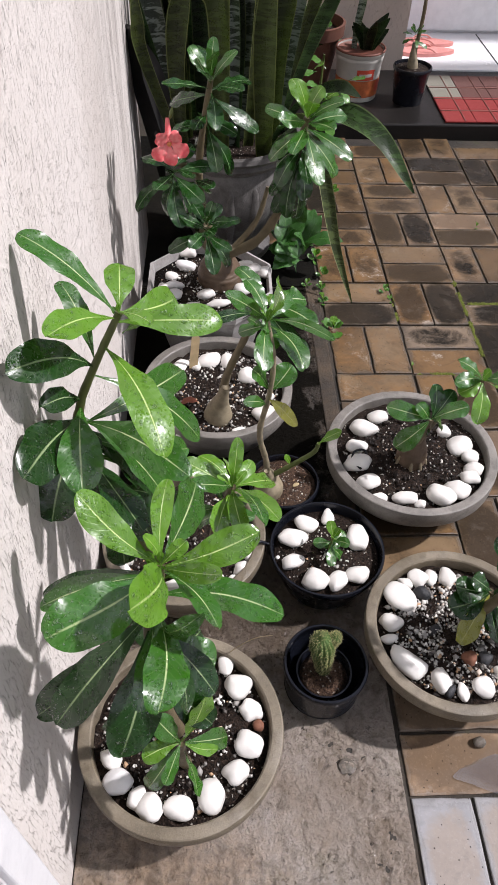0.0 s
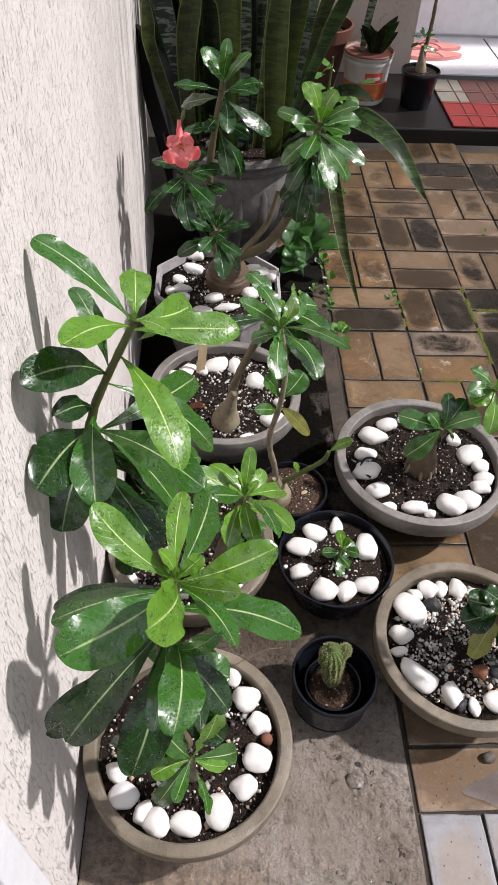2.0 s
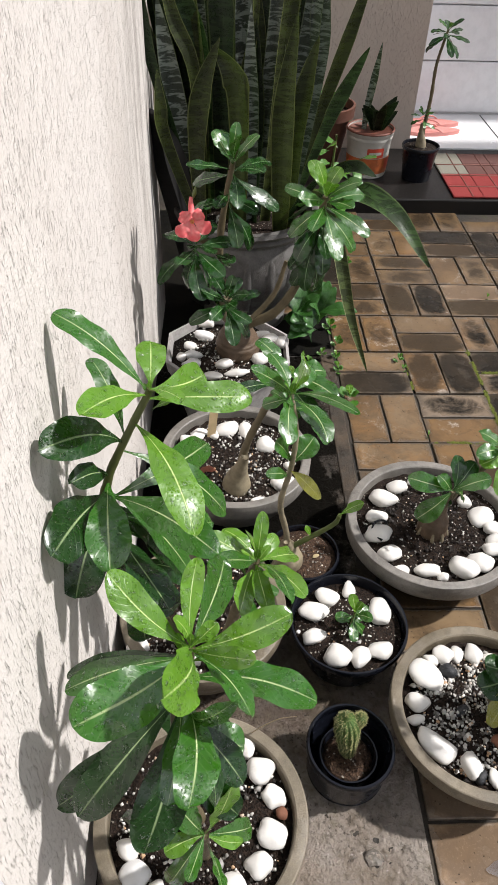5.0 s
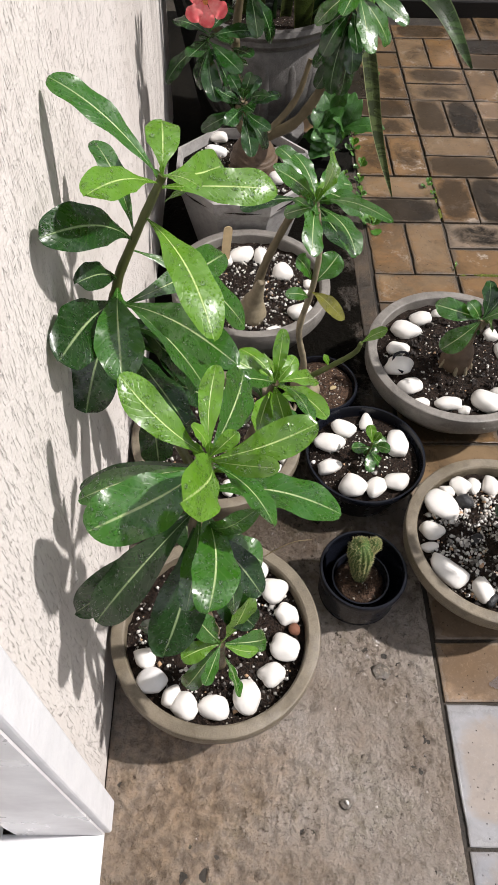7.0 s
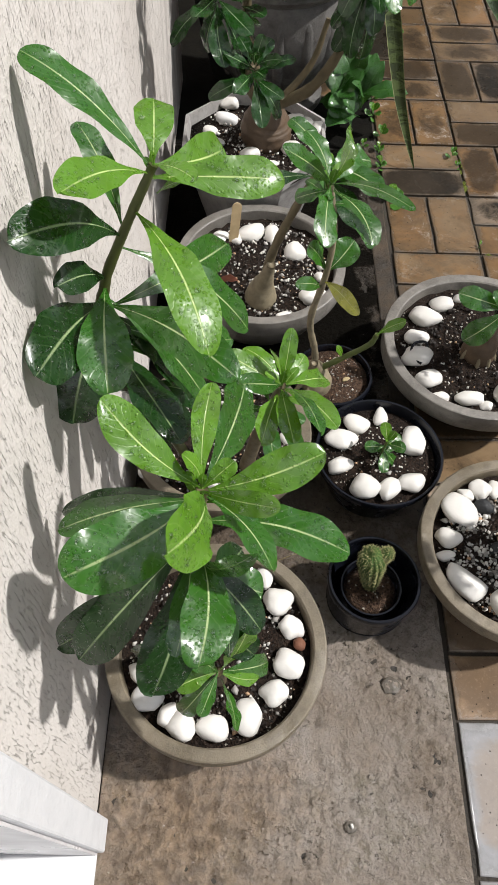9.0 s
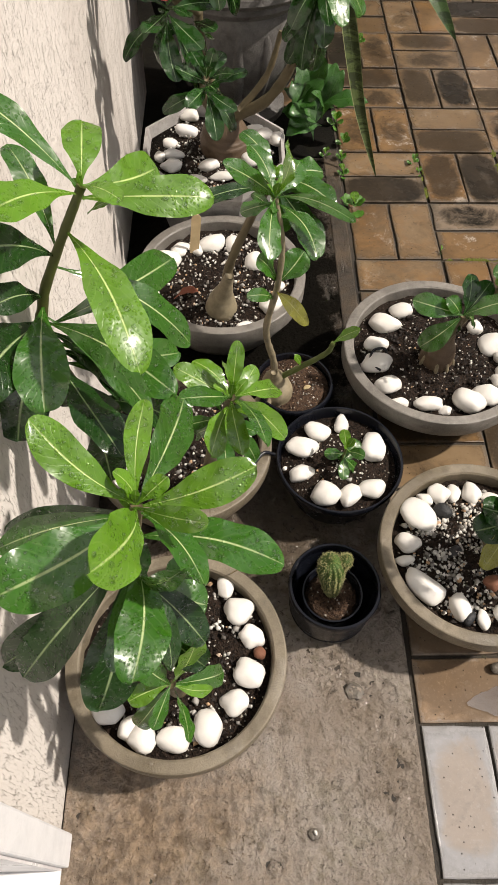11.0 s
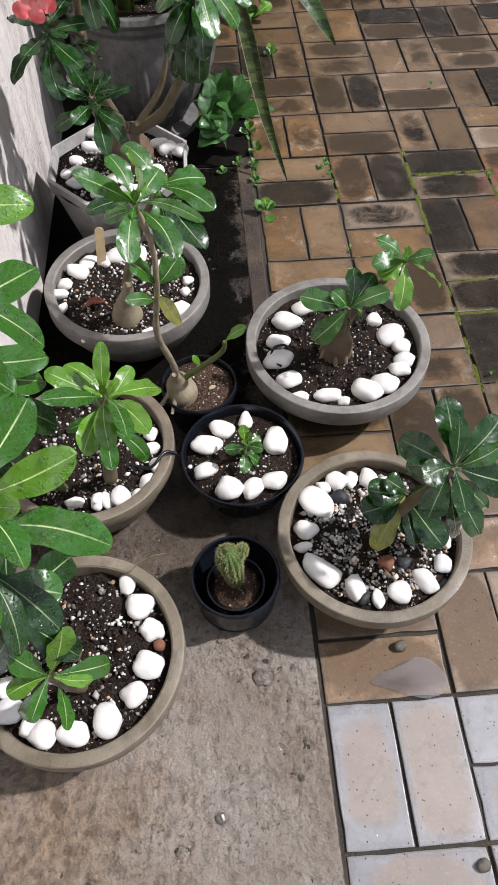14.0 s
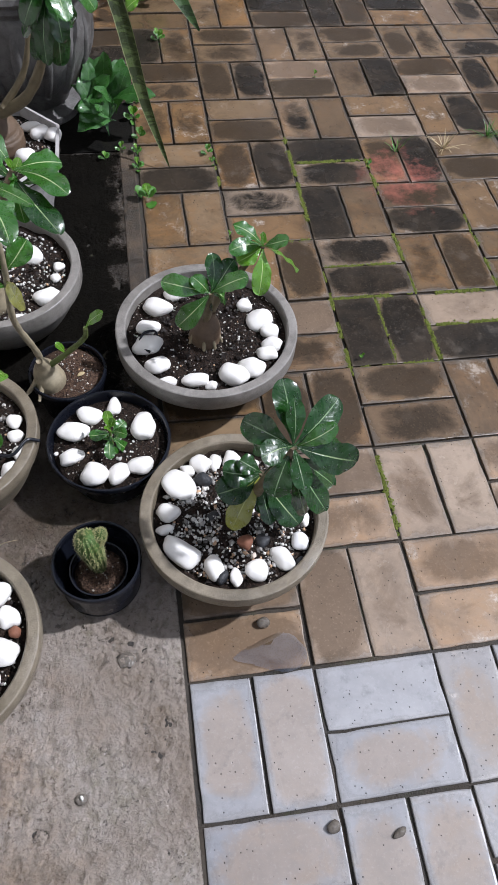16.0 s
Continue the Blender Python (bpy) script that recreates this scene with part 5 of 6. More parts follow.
hang("caudex", tube("caudex", [(0.0, 0, -0.01, 0.030), (0.0, 0.0, 0.02, 0.031), (0.004, 0, 0.045, 0.026), (0.006, 0.001, 0.07, 0.016), (0.012, 0.003, 0.085, 0.010)], BARK_BROWN, 18, 6, 0.04), p4)
for a in (200, 260, 300, 340):
    d = way(a, 0)
    hang("root", tube("root", [(d.x * 0.018, d.y * 0.018, 0.045, 0.004), (d.x * 0.03, d.y * 0.03, 0.02, 0.004), (d.x * 0.036, d.y * 0.036, -0.01, 0.003)], BARK_PALE, 8, 4), p4)
add_stem(p4, STEM_4B, 0.009, 0.005, BARK, "branch")
put_leaves(p4, STEM_4, LEAF_4, (LEAF_YOUNG, LEAF_YOUNG, LEAF), (6,), (0, 3, 4), 8, 1.1, wide=1.8, wet=12)
put_leaves(p4, STEM_4B, LEAF_4B, (LEAF, LEAF, LEAF_DARK), (), (2, 4, 6), 9, 1.1, wide=1.8, wet=12)
p5 = plant("desert rose with a slender grey trunk", STEM_5, 0.0095, 0.006, BARK, (-0.307, 0.958, 0.115))
hang("caudex", tube("caudex", [(0, 0, -0.01, 0.032), (0, 0, 0.015, 0.031), (0.003, -0.003, 0.045, 0.022), (0.009, -0.01, 0.075, 0.0135), (0.016, -0.016, 0.11, 0.0085)], BARK_PALE, 16, 6, 0.04), p5)
put_leaves(p5, STEM_5, LEAF_5, GREENS, (), (2, 4), 55, 1.15, face=FACE_CAM, wet=14)
whorl(p5, STEM_5[-1], 5, 0.05, 0.018, (LEAF, LEAF_YOUNG), 21, (0, 0), (10, 70), 2)
pa = thing("seedling", "small variegated seedling among white pebbles", "potted plant", (-0.095, 0.625, 0.08))
STEM_A = [(-0.095, 0.625, 0.08), (-0.095, 0.622, 0.105), (-0.094, 0.62, 0.14)]
add_stem(pa, STEM_A, 0.0035, 0.002, GREENSTEM)
whorl(pa, STEM_A[-1], 9, 0.05, 0.022, (LEAF, LEAF_YOUNG), 31, (0, 0), (-45, 65), 3)
whorl(pa, STEM_A[1], 5, 0.038, 0.018, (LEAF, LEAF_YOUNG), 32, (0, 0), (-20, 20), 0)

# cactus with an offset
cac = thing("cactus", "small ribbed green cactus with a pup", "cactus", (-0.127, 0.398, 0.055))


def cactus_body(name, r, h, lean, ribs, seed):
    verts, faces, n, m = [], [], ribs * 4, 18
    for i in range(m + 1):
        s = i / m
        prof_r = r * (0.52 + 0.48 * min(1, s * 1.45)) * math.sqrt(max(0.0, 1 - max(0.0, (s - 0.72) / 0.28) ** 2)) + 0.0004
        for j in range(n):
            a = 2 * math.pi * j / n
            q = prof_r * (1 + 0.085 * math.cos(ribs * a))
            verts.append((q * math.cos(a) + lean[0] * s, q * math.sin(a) + lean[1] * s, h * s))
    for i in range(m):
        for j in range(n):
            k = (j + 1) % n
            faces.append((i * n + j, i * n + k, (i + 1) * n + k, (i + 1) * n + j))
    faces.append(tuple(m * n + j for j in range(n - 1, -1, -1)))
    body = mesh_from(name, verts, faces, CACTUS)
    sv, sf = [], []
    rnd = random.Random(seed)
    for i in range(2, m + 1):
        for j in range(n):
            if j % 4 == 2 and rnd.random() < 0.8:
                continue
            f = rnd.random()
            p = Vector(verts[i * n + j]).lerp(Vector(verts[(i - 1) * n + (j + 1) % n]), f)
            c = Vector((lean[0] * i / m, lean[1] * i / m, p.z - 0.004 - 0.012 * max(0, i / m - 0.6)))
            d0 = (p - c).normalized()
            for _ in range(5):
                d = (d0 + Vector((rnd.uniform(-0.8, 0.8), rnd.uniform(-0.8, 0.8), rnd.uniform(-0.5, 0.8)))).normalized()
                e = d.cross(Vector((0.3, 0.2, 0.9))).normalized() * 0.00028
                k = len(sv)
                sv += [p - e, p + e, p + d * rnd.uniform(0.0022, 0.0052), p + e.cross(d) * 0.8]
                sf += [(k, k + 1, k + 2), (k + 1, k + 3, k + 2), (k + 3, k, k + 2)]
    return body, mesh_from("fuzz", sv, sf, SPINE, False)


for nm, at, args in (("body", (0, 0, 0), (0.0195, 0.108, (-0.012, 0.010), 14, 1)), ("pup", (0.007, 0.010, 0.068), (0.0095, 0.036, (0.006, 0.004), 9, 2))):
    b, s = cactus_body(nm, *args)
    hb = hang(nm, b, cac, at)
    so = hang("fuzz", s, hb, (0, 0, 0), "pale yellow-green spines")
    so["kind"] = "stuff"

# black rubber loops on the soil
for nm, pts in (("rubber_loop", [(-0.012, 0.80, 0.125, 0.0025), (-0.03, 0.815, 0.13, 0.0025), (-0.022, 0.842, 0.132, 0.0025), (0.0, 0.848, 0.13, 0.0025), (0.008, 0.835, 0.118, 0.002)]), ("rubber_loop", [(-0.30, 0.60, 0.125, 0.003), (-0.26, 0.585, 0.135, 0.003), (-0.235, 0.61, 0.14, 0.003), (-0.215, 0.615, 0.128, 0.003)])):
    wire = new(nm, tube(nm, pts, BLACKPLASTIC, 8, 6, 0.02))
    tagged(wire, "thin black rubber tube bent on the soil", "tube", "rubber loops")

# small loose stones and litter on the ground
for nm, lab, cat, x, y, z, a, b, c, m in (
    ("stone_chip", "small wet grey stone lying on a tan brick", "stone", 0.136, 0.289, 0.003, 0.013, 0.010, 0.008, WETSTONE),
    ("stone_chip", "white stone chip on the wet concrete", "stone", -0.170, 0.062, 0.002, 0.0024, 0.004, 0.0025, STONE),
    ("stone_chip", "small dark pebble on a grey brick", "stone", 0.285, -0.048, 0.002, 0.013, 0.006, 0.006, WETSTONE),
    ("stone_chip", "small grey pebble on a grey brick", "stone", 0.19, -0.027, 0.002, 0.012, 0.009, 0.005, WETSTONE),
    ("yellow_petal", "yellow fallen petal on brown soil", "petal", -0.147, 0.785, 0.094, 0.008, 0.005, 0.0012, STRAW)):
    PEB[0] += 1
    ob = new(nm, pebble_mesh(PEB[0], a, b, c, m, 0.4, nm, 2))
    ob.matrix_world = pose(x, y, z, 8, -6, 25)
    tagged(ob, lab, cat, "loose stones" if nm == "stone_chip" else "")

# wooden stick and dead leaf
stick = new("wooden_stick", bpy.data.meshes.new("wooden_stick"))
bm = bmesh.new()
ring = [(0.0095 * math.cos(a), 0.04 + 0.0095 * math.sin(a)) for a in np.linspace(0, math.pi, 9)] + [(-0.0095, -0.05), (0.0095, -0.05)]
f = bm.faces.new([bm.verts.new((x, -0.001, z)) for x, z in ring])
g = bmesh.ops.extrude_face_region(bm, geom=[f])
bmesh.ops.translate(bm, verts=[v for v in g["geom"] if isinstance(v, bmesh.types.BMVert)], vec=(0, 0.002, 0))
bmesh.ops.recalc_face_normals(bm, faces=bm.faces)
bm.to_mesh(stick.data)
bm.free()
stick.data.materials.append(WOODSTICK)
stick.matrix_world = pose(-0.361, 1.118, 0.165, -8, 6, 4)
tagged(stick, "pale wooden ice-lolly stick stuck in the soil", "stick")
dl = new("dead_leaf", leaf_mesh(0.05, 0.022, 0.15, 0.5, 77, DEADLEAF))
dl.matrix_world = Matrix.Translation((-0.40, 0.975, 0.132)) @ aim((0.9, 0.3, 0.1))
tagged(dl, "dry reddish-brown fallen leaf on the soil", "dead leaf")

# old desert rose with the flower
p6 = thing("desert_rose", "old branching desert rose with a coral flower", "potted plant", (-0.30, 1.38, 0.18), "desert rose plants")
hang("caudex", tube("caudex", [(0, 0, -0.02, 0.046), (0, 0, 0.015, 0.055), (0.0, 0, 0.045, 0.052), (0.003, -0.004, 0.072, 0.036), (0.008, -0.008, 0.10, 0.016)], BARK_BROWN, 20, 6, 0.04), p6)
BR_A = [(-0.285, 1.37, 0.27), (-0.21, 1.34, 0.33), (-0.155, 1.32, 0.45), (-0.125, 1.30, 0.63)]
BR_B = [(-0.30, 1.375, 0.27), (-0.335, 1.35, 0.38), (-0.345, 1.32, 0.52), (-0.318, 1.30, 0.70)]
BR_C = [(-0.31, 1.37, 0.26), (-0.345, 1.30, 0.36), (-0.33, 1.205, 0.445)]
BR_D = [(-0.345, 1.32, 0.50), (-0.385, 1.28, 0.54), (-0.40, 1.25, 0.56)]
BR_E = [(-0.27, 1.36, 0.29), (-0.215, 1.37, 0.36), (-0.19, 1.38, 0.44)]
for br, r0, r1 in ((BR_A, 0.013, 0.007), (BR_B, 0.012, 0.006), (BR_C, 0.011, 0.006), (BR_D, 0.008, 0.005), (BR_E, 0.008, 0.005)):
    add_stem(p6, br, r0, r1, BARK, "branch")
whorl(p6, BR_A[-1], 18, 0.125, 0.042, (LEAF, LEAF_YOUNG), 41, (0.05, -0.05), (-50, 60), 4)
whorl(p6, (-0.128, 1.305, 0.58), 13, 0.14, 0.042, (LEAF_DARK, LEAF_DARK), 46, (-0.25, -0.05), (-85, -35), 0)
whorl(p6, BR_B[-1], 12, 0.125, 0.038, (LEAF_DARK, LEAF), 42, (0, 0), (-35, 75), 4)
whorl(p6, (-0.325, 1.305, 0.63), 8, 0.11, 0.036, (LEAF_DARK, LEAF), 47, (0, 0), (-60, 0), 0)
whorl(p6, BR_C[-1], 17, 0.095, 0.032, (LEAF_DARK, LEAF_DARK), 43, (0, -0.1), (-45, 55), 0)
whorl(p6, (-0.395, 1.255, 0.545), 13, 0.12, 0.04, (LEAF_DARK, LEAF), 44, (0, -0.05), (-65, 30), 1)
whorl(p6, (-0.355, 1.30, 0.50), 7, 0.115, 0.038, (LEAF_DARK, LEAF), 45, (-0.1, 0), (-70, 10), 0)
flower = hang("flower", tube("flower", [(0, 0, 0.036, 0.0035), (0.0, -0.006, 0.026, 0.005), (0.001, -0.014, 0.012, 0.007), (0.002, -0.022, -0.002, 0.010)], PETAL, 10, 4), p6, Vector((-0.402, 1.25, 0.610)) - p6.location, "coral pink flower")
AXIS = Vector((0.10, -0.97, 0.05)).normalized()
SIDE = AXIS.cross(Vector((0, 0, 1))).normalized()
for i in range(5):
    a = 2 * math.pi * i / 5 - math.pi / 2 - 0.12
    out_way = SIDE * math.cos(a) + SIDE.cross(AXIS) * math.sin(a)
    me = leaf_mesh(0.043 if i in (0, 1, 4) else 0.032, 0.029, 0.14, 0.15, 500 + i, PETAL, 0.4, 1.9, wave=1.4)
    pe = hang("petal", me, flower)
    pe.matrix_local = Matrix.Translation(Vector((0.002, -0.022, -0.002))) @ aim(AXIS * 0.35 + out_way - Vector((0, 0, 0.28)), 0.1, AXIS)
hang("throat", tube("throat", [(0.002, -0.020, -0.004, 0.0062), (0.0025, -0.0265, -0.0045, 0.0048), (0.0025, -0.0285, -0.0045, 0.001)], THROAT, 10, 3), flower, (0, 0, 0), "yellow throat")
hang("bud", tube("bud", [(0.004, 0.0, 0.034, 0.002), (0.008, -0.002, 0.046, 0.0042), (0.010, -0.002, 0.058, 0.001)], GREENSTEM, 8, 4), flower, (0, 0, 0), "small closed green bud")

# snake plants in the urn
snake = thing("snake_plant", "tall clump of mottled snake plant leaves in the urn", "potted plant", (-0.27, 1.865, 0.34))


def blade(pts, width, material, seed, parent=snake, face_up=0.15):
    """A long strap leaf along points, channelled, tapering to a tip."""
    rnd = random.Random(seed)
    q = spline(pts, 6)
    n = len(q)
    verts, faces, uvs = [], [], []
    tw0, tw1 = rnd.uniform(-0.5, 0.5), rnd.uniform(-0.4, 0.4)
    for i in range(n):
        s = i / (n - 1)
        d = Vector(q[min(i + 1, n - 1)] - q[max(i - 1, 0)]).normalized()
        ref = Vector((math.sin(tw0 + tw1 * s), -math.cos(tw0 + tw1 * s), face_up))
        side = d.cross(ref).normalized()
        face = side.cross(d).normalized()
        half = width / 2 * (0.62 + 0.38 * min(1, s * 2)) * min(1, ((1 - s) / 0.38) ** 0.75) + 0.0006
        for k in range(5):
            u = k / 2 - 1
            verts.append(Vector(q[i]) + side * u * half - face * (1 - u * u) * half * 0.35 + face * 0.04 * width * math.sin(9 * s + seed + u))
            uvs.append((0.5 + u / 2, s))
    for i in range(n - 1):
        for k in range(4):
            faces.append((i * 5 + k, i * 5 + k + 1, (i + 1) * 5 + k + 1, (i + 1) * 5 + k))
    o = parent.location
    ob = hang("leaf", mesh_from("leaf", [v - o for v in verts], faces, material, True, uvs), parent)
    return ob


# (foot x, z; middle x, z; tip x, z; depth, width, look)
SNAKE_FRONT = [(-0.505, 0.706, -0.534, 0.871, -0.544, 0.987, 1.8, 0.032, 2), (-0.433, 0.504, -0.477, 0.746, -0.499, 0.888, 1.82, 0.055, 0), (-0.41, 0.703, -0.46, 0.841, -0.502, 0.993, 1.84, 0.04, 1), (-0.4, 0.734, -0.447, 0.884, -0.472, 1.062, 1.9, 0.063, 3), (-0.404, 0.722, -0.426, 0.924, -0.44, 1.037, 1.95, 0.024, 0), (-0.343, 0.746, -0.346, 0.877, -0.352, 0.997, 1.88, 0.074, 2), (-0.301, 0.657, -0.315, 0.735, -0.366, 0.799, 1.75, 0.074, 1), (-0.407, 0.563, -0.392, 0.705, -0.347, 0.819, 1.74, 0.058, 1), (-0.486, 0.59, -0.494, 0.671, -0.501, 0.747, 1.74, 0.037, 1), (-0.263, 0.572, -0.271, 0.722, -0.272, 0.876, 1.8, 0.042, 0)]
SNAKE_BACK = [(-0.232, 0.603, -0.249, 0.816, -0.271, 0.979, 1.86, 0.036, 1), (-0.222, 0.499, -0.208, 0.777, -0.212, 1.041, 1.84, 0.06, 0), (-0.183, 0.428, -0.188, 0.678, -0.165, 0.882, 1.73, 0.065, 1), (-0.15, 0.588, -0.135, 0.722, -0.108, 0.822, 1.76, 0.049, 1), (-0.164, 0.739, -0.167, 0.911, -0.173, 1.042, 1.95, 0.04, 2), (-0.127, 0.773, -0.124, 0.888, -0.121, 1.029, 1.98, 0.029, 2), (-0.091, 0.714, -0.094, 0.856, -0.087, 1.025, 1.92, 0.058, 0), (-0.288, 0.73, -0.287, 0.89, -0.285, 1.051, 1.95, 0.048, 0), (-0.224, 0.811, -0.242, 0.935, -0.253, 1.043, 1.98, 0.049, 2), (-0.318, 0.811, -0.308, 0.947, -0.306, 1.048, 1.97, 0.032, 1)]
SNAKE_LOOKS = (SNAKE, SNAKE_OLIVE, SNAKE_DARK, SNAKE_BROAD)
for i, (x0, z0, x1, z1, x2, z2, y, w, k) in enumerate(SNAKE_FRONT + SNAKE_BACK):
    foot = -0.27 + max(-0.13, min(0.13, (x0 - (x1 - x0) * 0.4) + 0.27))
    yb = 1.865 + max(-0.12, min(0.12, y - 1.85))
    pts = [(foot, yb, 0.335)]
    if z0 > 0.42:
        pts.append((x0, y, z0))
    pts += [(x1, y, z1), (x2, y + 0.02, z2)]
    blade(pts, w * 0.92, SNAKE_LOOKS[k], 60 + i)
rs = random.Random(5)
for i in range(12):
    a = i * 2.4
    x, y = -0.27 + 0.12 * math.cos(a), 1.90 + 0.09 * math.sin(a)
    h = rs.uniform(0.5, 0.95)
    dx = rs.uniform(-0.10, 0.12)
    blade([(x, y, 0.33), (x + dx * 0.4, y + 0.01, 0.33 + h * 0.5), (x + dx, y + 0.03, 0.33 + h)], rs.uniform(0.04, 0.055), SNAKE_LOOKS[i % 3], 160 + i)
blade([(-0.15, 1.80, 0.35), (-0.09, 1.69, 0.46), (-0.04, 1.57, 0.535), (0.0, 1.51, 0.553), (0.07, 1.44, 0.525), (0.144, 1.363, 0.437)], 0.076, SNAKE_BROAD, 101, face_up=2.5)
blade([(-0.16, 1.85, 0.35), (-0.08, 1.80, 0.42), (-0.02, 1.74, 0.33), (0.03, 1.63, 0.14), (0.082, 1.53, 0.008)], 0.036, SNAKE_STRIPE, 102, face_up=1.2)
blade([(-0.15, 1.92, 0.34), (-0.06, 1.95, 0.62), (0.0, 1.95, 0.82), (0.065, 1.95, 1.05)], 0.042, SNAKE_OLIVE, 103)
blade([(-0.13, 1.94, 0.34), (-0.05, 1.96, 0.55), (0.0, 1.96, 0.66), (0.05, 1.96, 0.76)], 0.045, SNAKE_BROAD, 105)

# added near-black blades that fill the shaded gaps at the back
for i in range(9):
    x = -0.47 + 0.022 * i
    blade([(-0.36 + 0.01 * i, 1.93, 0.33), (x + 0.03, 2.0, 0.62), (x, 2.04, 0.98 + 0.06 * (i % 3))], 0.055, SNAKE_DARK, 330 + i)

# more added dark blades, filling in for the recess's shade beside the wall
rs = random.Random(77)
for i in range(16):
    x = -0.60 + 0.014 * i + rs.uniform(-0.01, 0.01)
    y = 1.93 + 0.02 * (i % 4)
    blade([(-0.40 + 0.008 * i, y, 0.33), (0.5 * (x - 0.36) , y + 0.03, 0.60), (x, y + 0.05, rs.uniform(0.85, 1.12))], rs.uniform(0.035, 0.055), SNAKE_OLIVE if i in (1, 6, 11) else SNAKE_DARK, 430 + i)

blade([(-0.15, 1.78, 0.38), (-0.085, 1.63, 0.55), (-0.03, 1.55, 0.60), (0.022, 1.52, 0.585)], 0.062, SNAKE_DARK, 106, face_up=1.6)

# weeds at the kerb
weed = thing("kalanchoe", "clump of toothed green leaves growing by the kerb", "plant", (-0.085, 1.72, 0.0), "weeds")
for i in range(22):
    rnd = random.Random(900 + i)
    b = (-0.085 + rnd.uniform(-0.04, 0.04), 1.73 + rnd.uniform(-0.06, 0.05), rnd.uniform(0.0, 0.09))
    add_leaf(weed, b, way(rnd.uniform(0, 360), rnd.uniform(10, 72)), rnd.uniform(0.09, 0.15), rnd.uniform(0.036, 0.054), LEAF_KAL, arch=0.12, tip=0.7, wide=1.4)
for x, y, s, n in ((0.0, 1.552, 0.03, 8), (0.018, 1.425, 0.055, 8), (0.19, 1.60, 0.028, 9), (0.196, 1.56, 0.02, 6), (-0.04, 1.63, 0.025, 9), (0.0, 1.78, 0.04, 10), (0.44, 0.845, 0.016, 6), (0.56, 1.97, 0.02, 5), (0.205, 1.26, 0.016, 5), (0.62, 1.52, 0.02, 6), (0.05, 2.45, 0.06, 14), (0.10, 2.2, 0.04, 10), (0.006, 1.86, 0.038, 11), (0.012, 1.685, 0.036, 9), (-0.085, 1.592, 0.028, 8), (0.001, 1.615, 0.03, 8)):
    w = thing("weed", "small green weed sprouting from a paving joint", "weed", (x, y, -0.004), "weeds")
    whorl(w, (x, y, 0.012), n, s, s * 0.5, (LEAF_WEED, LEAF_YOUNG), int(x * 1000 + y * 77), (0, 0), (0, 65), 2)

# ---- the back step ----
pail = thing("paint_pail", "worn printed paint pail with a rusty red rim", "pail", (0.275, 2.93, 0.055))
hang("body", soft_edges(lathe("body", [(0.082, 0), (0.085, 0.003), (0.092, 0.135), (0.096, 0.15), (0.0975, 0.155), (0.0955, 0.165), (0.099, 0.17), (0.101, 0.182), (0.098, 0.186), (0.094, 0.184), (0.09, 0.15), (0.088, 0.12)], PAIL_WHITE, 48, 0.004), 40), pail)
hang("rim", lathe("rim", [(0.0995, 0.178), (0.1022, 0.184), (0.099, 0.189), (0.0945, 0.186), (0.0925, 0.15), (0.0915, 0.14)], PAIL_BROWN, 48, 0.004), pail, (0, 0, 0), "rust-red stained rim")
hang("soil", lathe("soil", [(0.09, 0.155), (0.04, 0.16), (0.0003, 0.16)], SOIL, 24, 0.02), pail)


def band(name, a0, a1, z0, z1, r0, r1, material, parent, n=14):
    verts, faces = [], []
    for i in range(n + 1):
        a = radians(a0 + (a1 - a0) * i / n)
        for r, z in ((r0, z0), (r1, z1)):
            verts.append((r * math.cos(a), r * math.sin(a), z))
    for i in range(n):
        faces.append((2 * i, 2 * i + 2, 2 * i + 3, 2 * i + 1))
    return hang(name, mesh_from(name, verts, faces, material), parent)


band("print_field", 180, 370, 0.02, 0.085, 0.0875, 0.0905, PAIL_ORANGE, pail, 20)
band("print_sign", 258, 304, 0.088, 0.128, 0.0912, 0.0936, PAIL_RED, pail)
band("print_bar", 264, 297, 0.101, 0.113, 0.0926, 0.0932, PAIL_WHITE, pail)
band("print_patch", 205, 235, 0.03, 0.075, 0.0885, 0.0908, PAIL_RED, pail)
band("print_patch", 315, 350, 0.04, 0.08, 0.089, 0.091, PAIL_RED, pail)
ag = thing("succulent", "dark pointed snake plant rosette in the pail", "potted plant", (0.275, 2.93, 0.21))
blade([(0.245, 2.93, 0.2), (0.25, 2.93, 0.32), (0.265, 2.93, 0.45), (0.275, 2.92, 0.56)], 0.03, SNAKE, 201, ag)
for i in range(10):
    a = i * 2.4
    ln = 0.10 + 0.05 * (i % 3) / 2
    c = Vector((0.30, 2.92, 0.21))
    blade([c, c + Vector((math.cos(a) * 0.03, math.sin(a) * 0.03, ln * 0.6)), c + Vector((math.cos(a) * 0.075, math.sin(a) * 0.075, ln))], 0.04, SNAKE_DARK, 210 + i, ag)
spot = plastic_pot("small black plastic pot on the doorstep", 0.483, 2.87, 0.14, 0.078, 0.74, SOIL, 0.128, base=0.055)
sp = thing("desert_rose", "young desert rose with a long bare stem", "potted plant", (0.483, 2.87, 0.18), "desert rose plants")
SS = [(0.483, 2.87, 0.18), (0.482, 2.87, 0.25), (0.488, 2.87, 0.38), (0.486, 2.87, 0.50), (0.505, 2.865, 0.62)]
hang("caudex", tube("caudex", [(0, 0, -0.01, 0.026), (-0.004, 0, 0.03, 0.02), (-0.008, 0, 0.06, 0.012), (-0.012, 0, 0.1, 0.006)], BARK_PALE, 14, 5), sp)
add_stem(sp, SS, 0.009, 0.005, BARK)
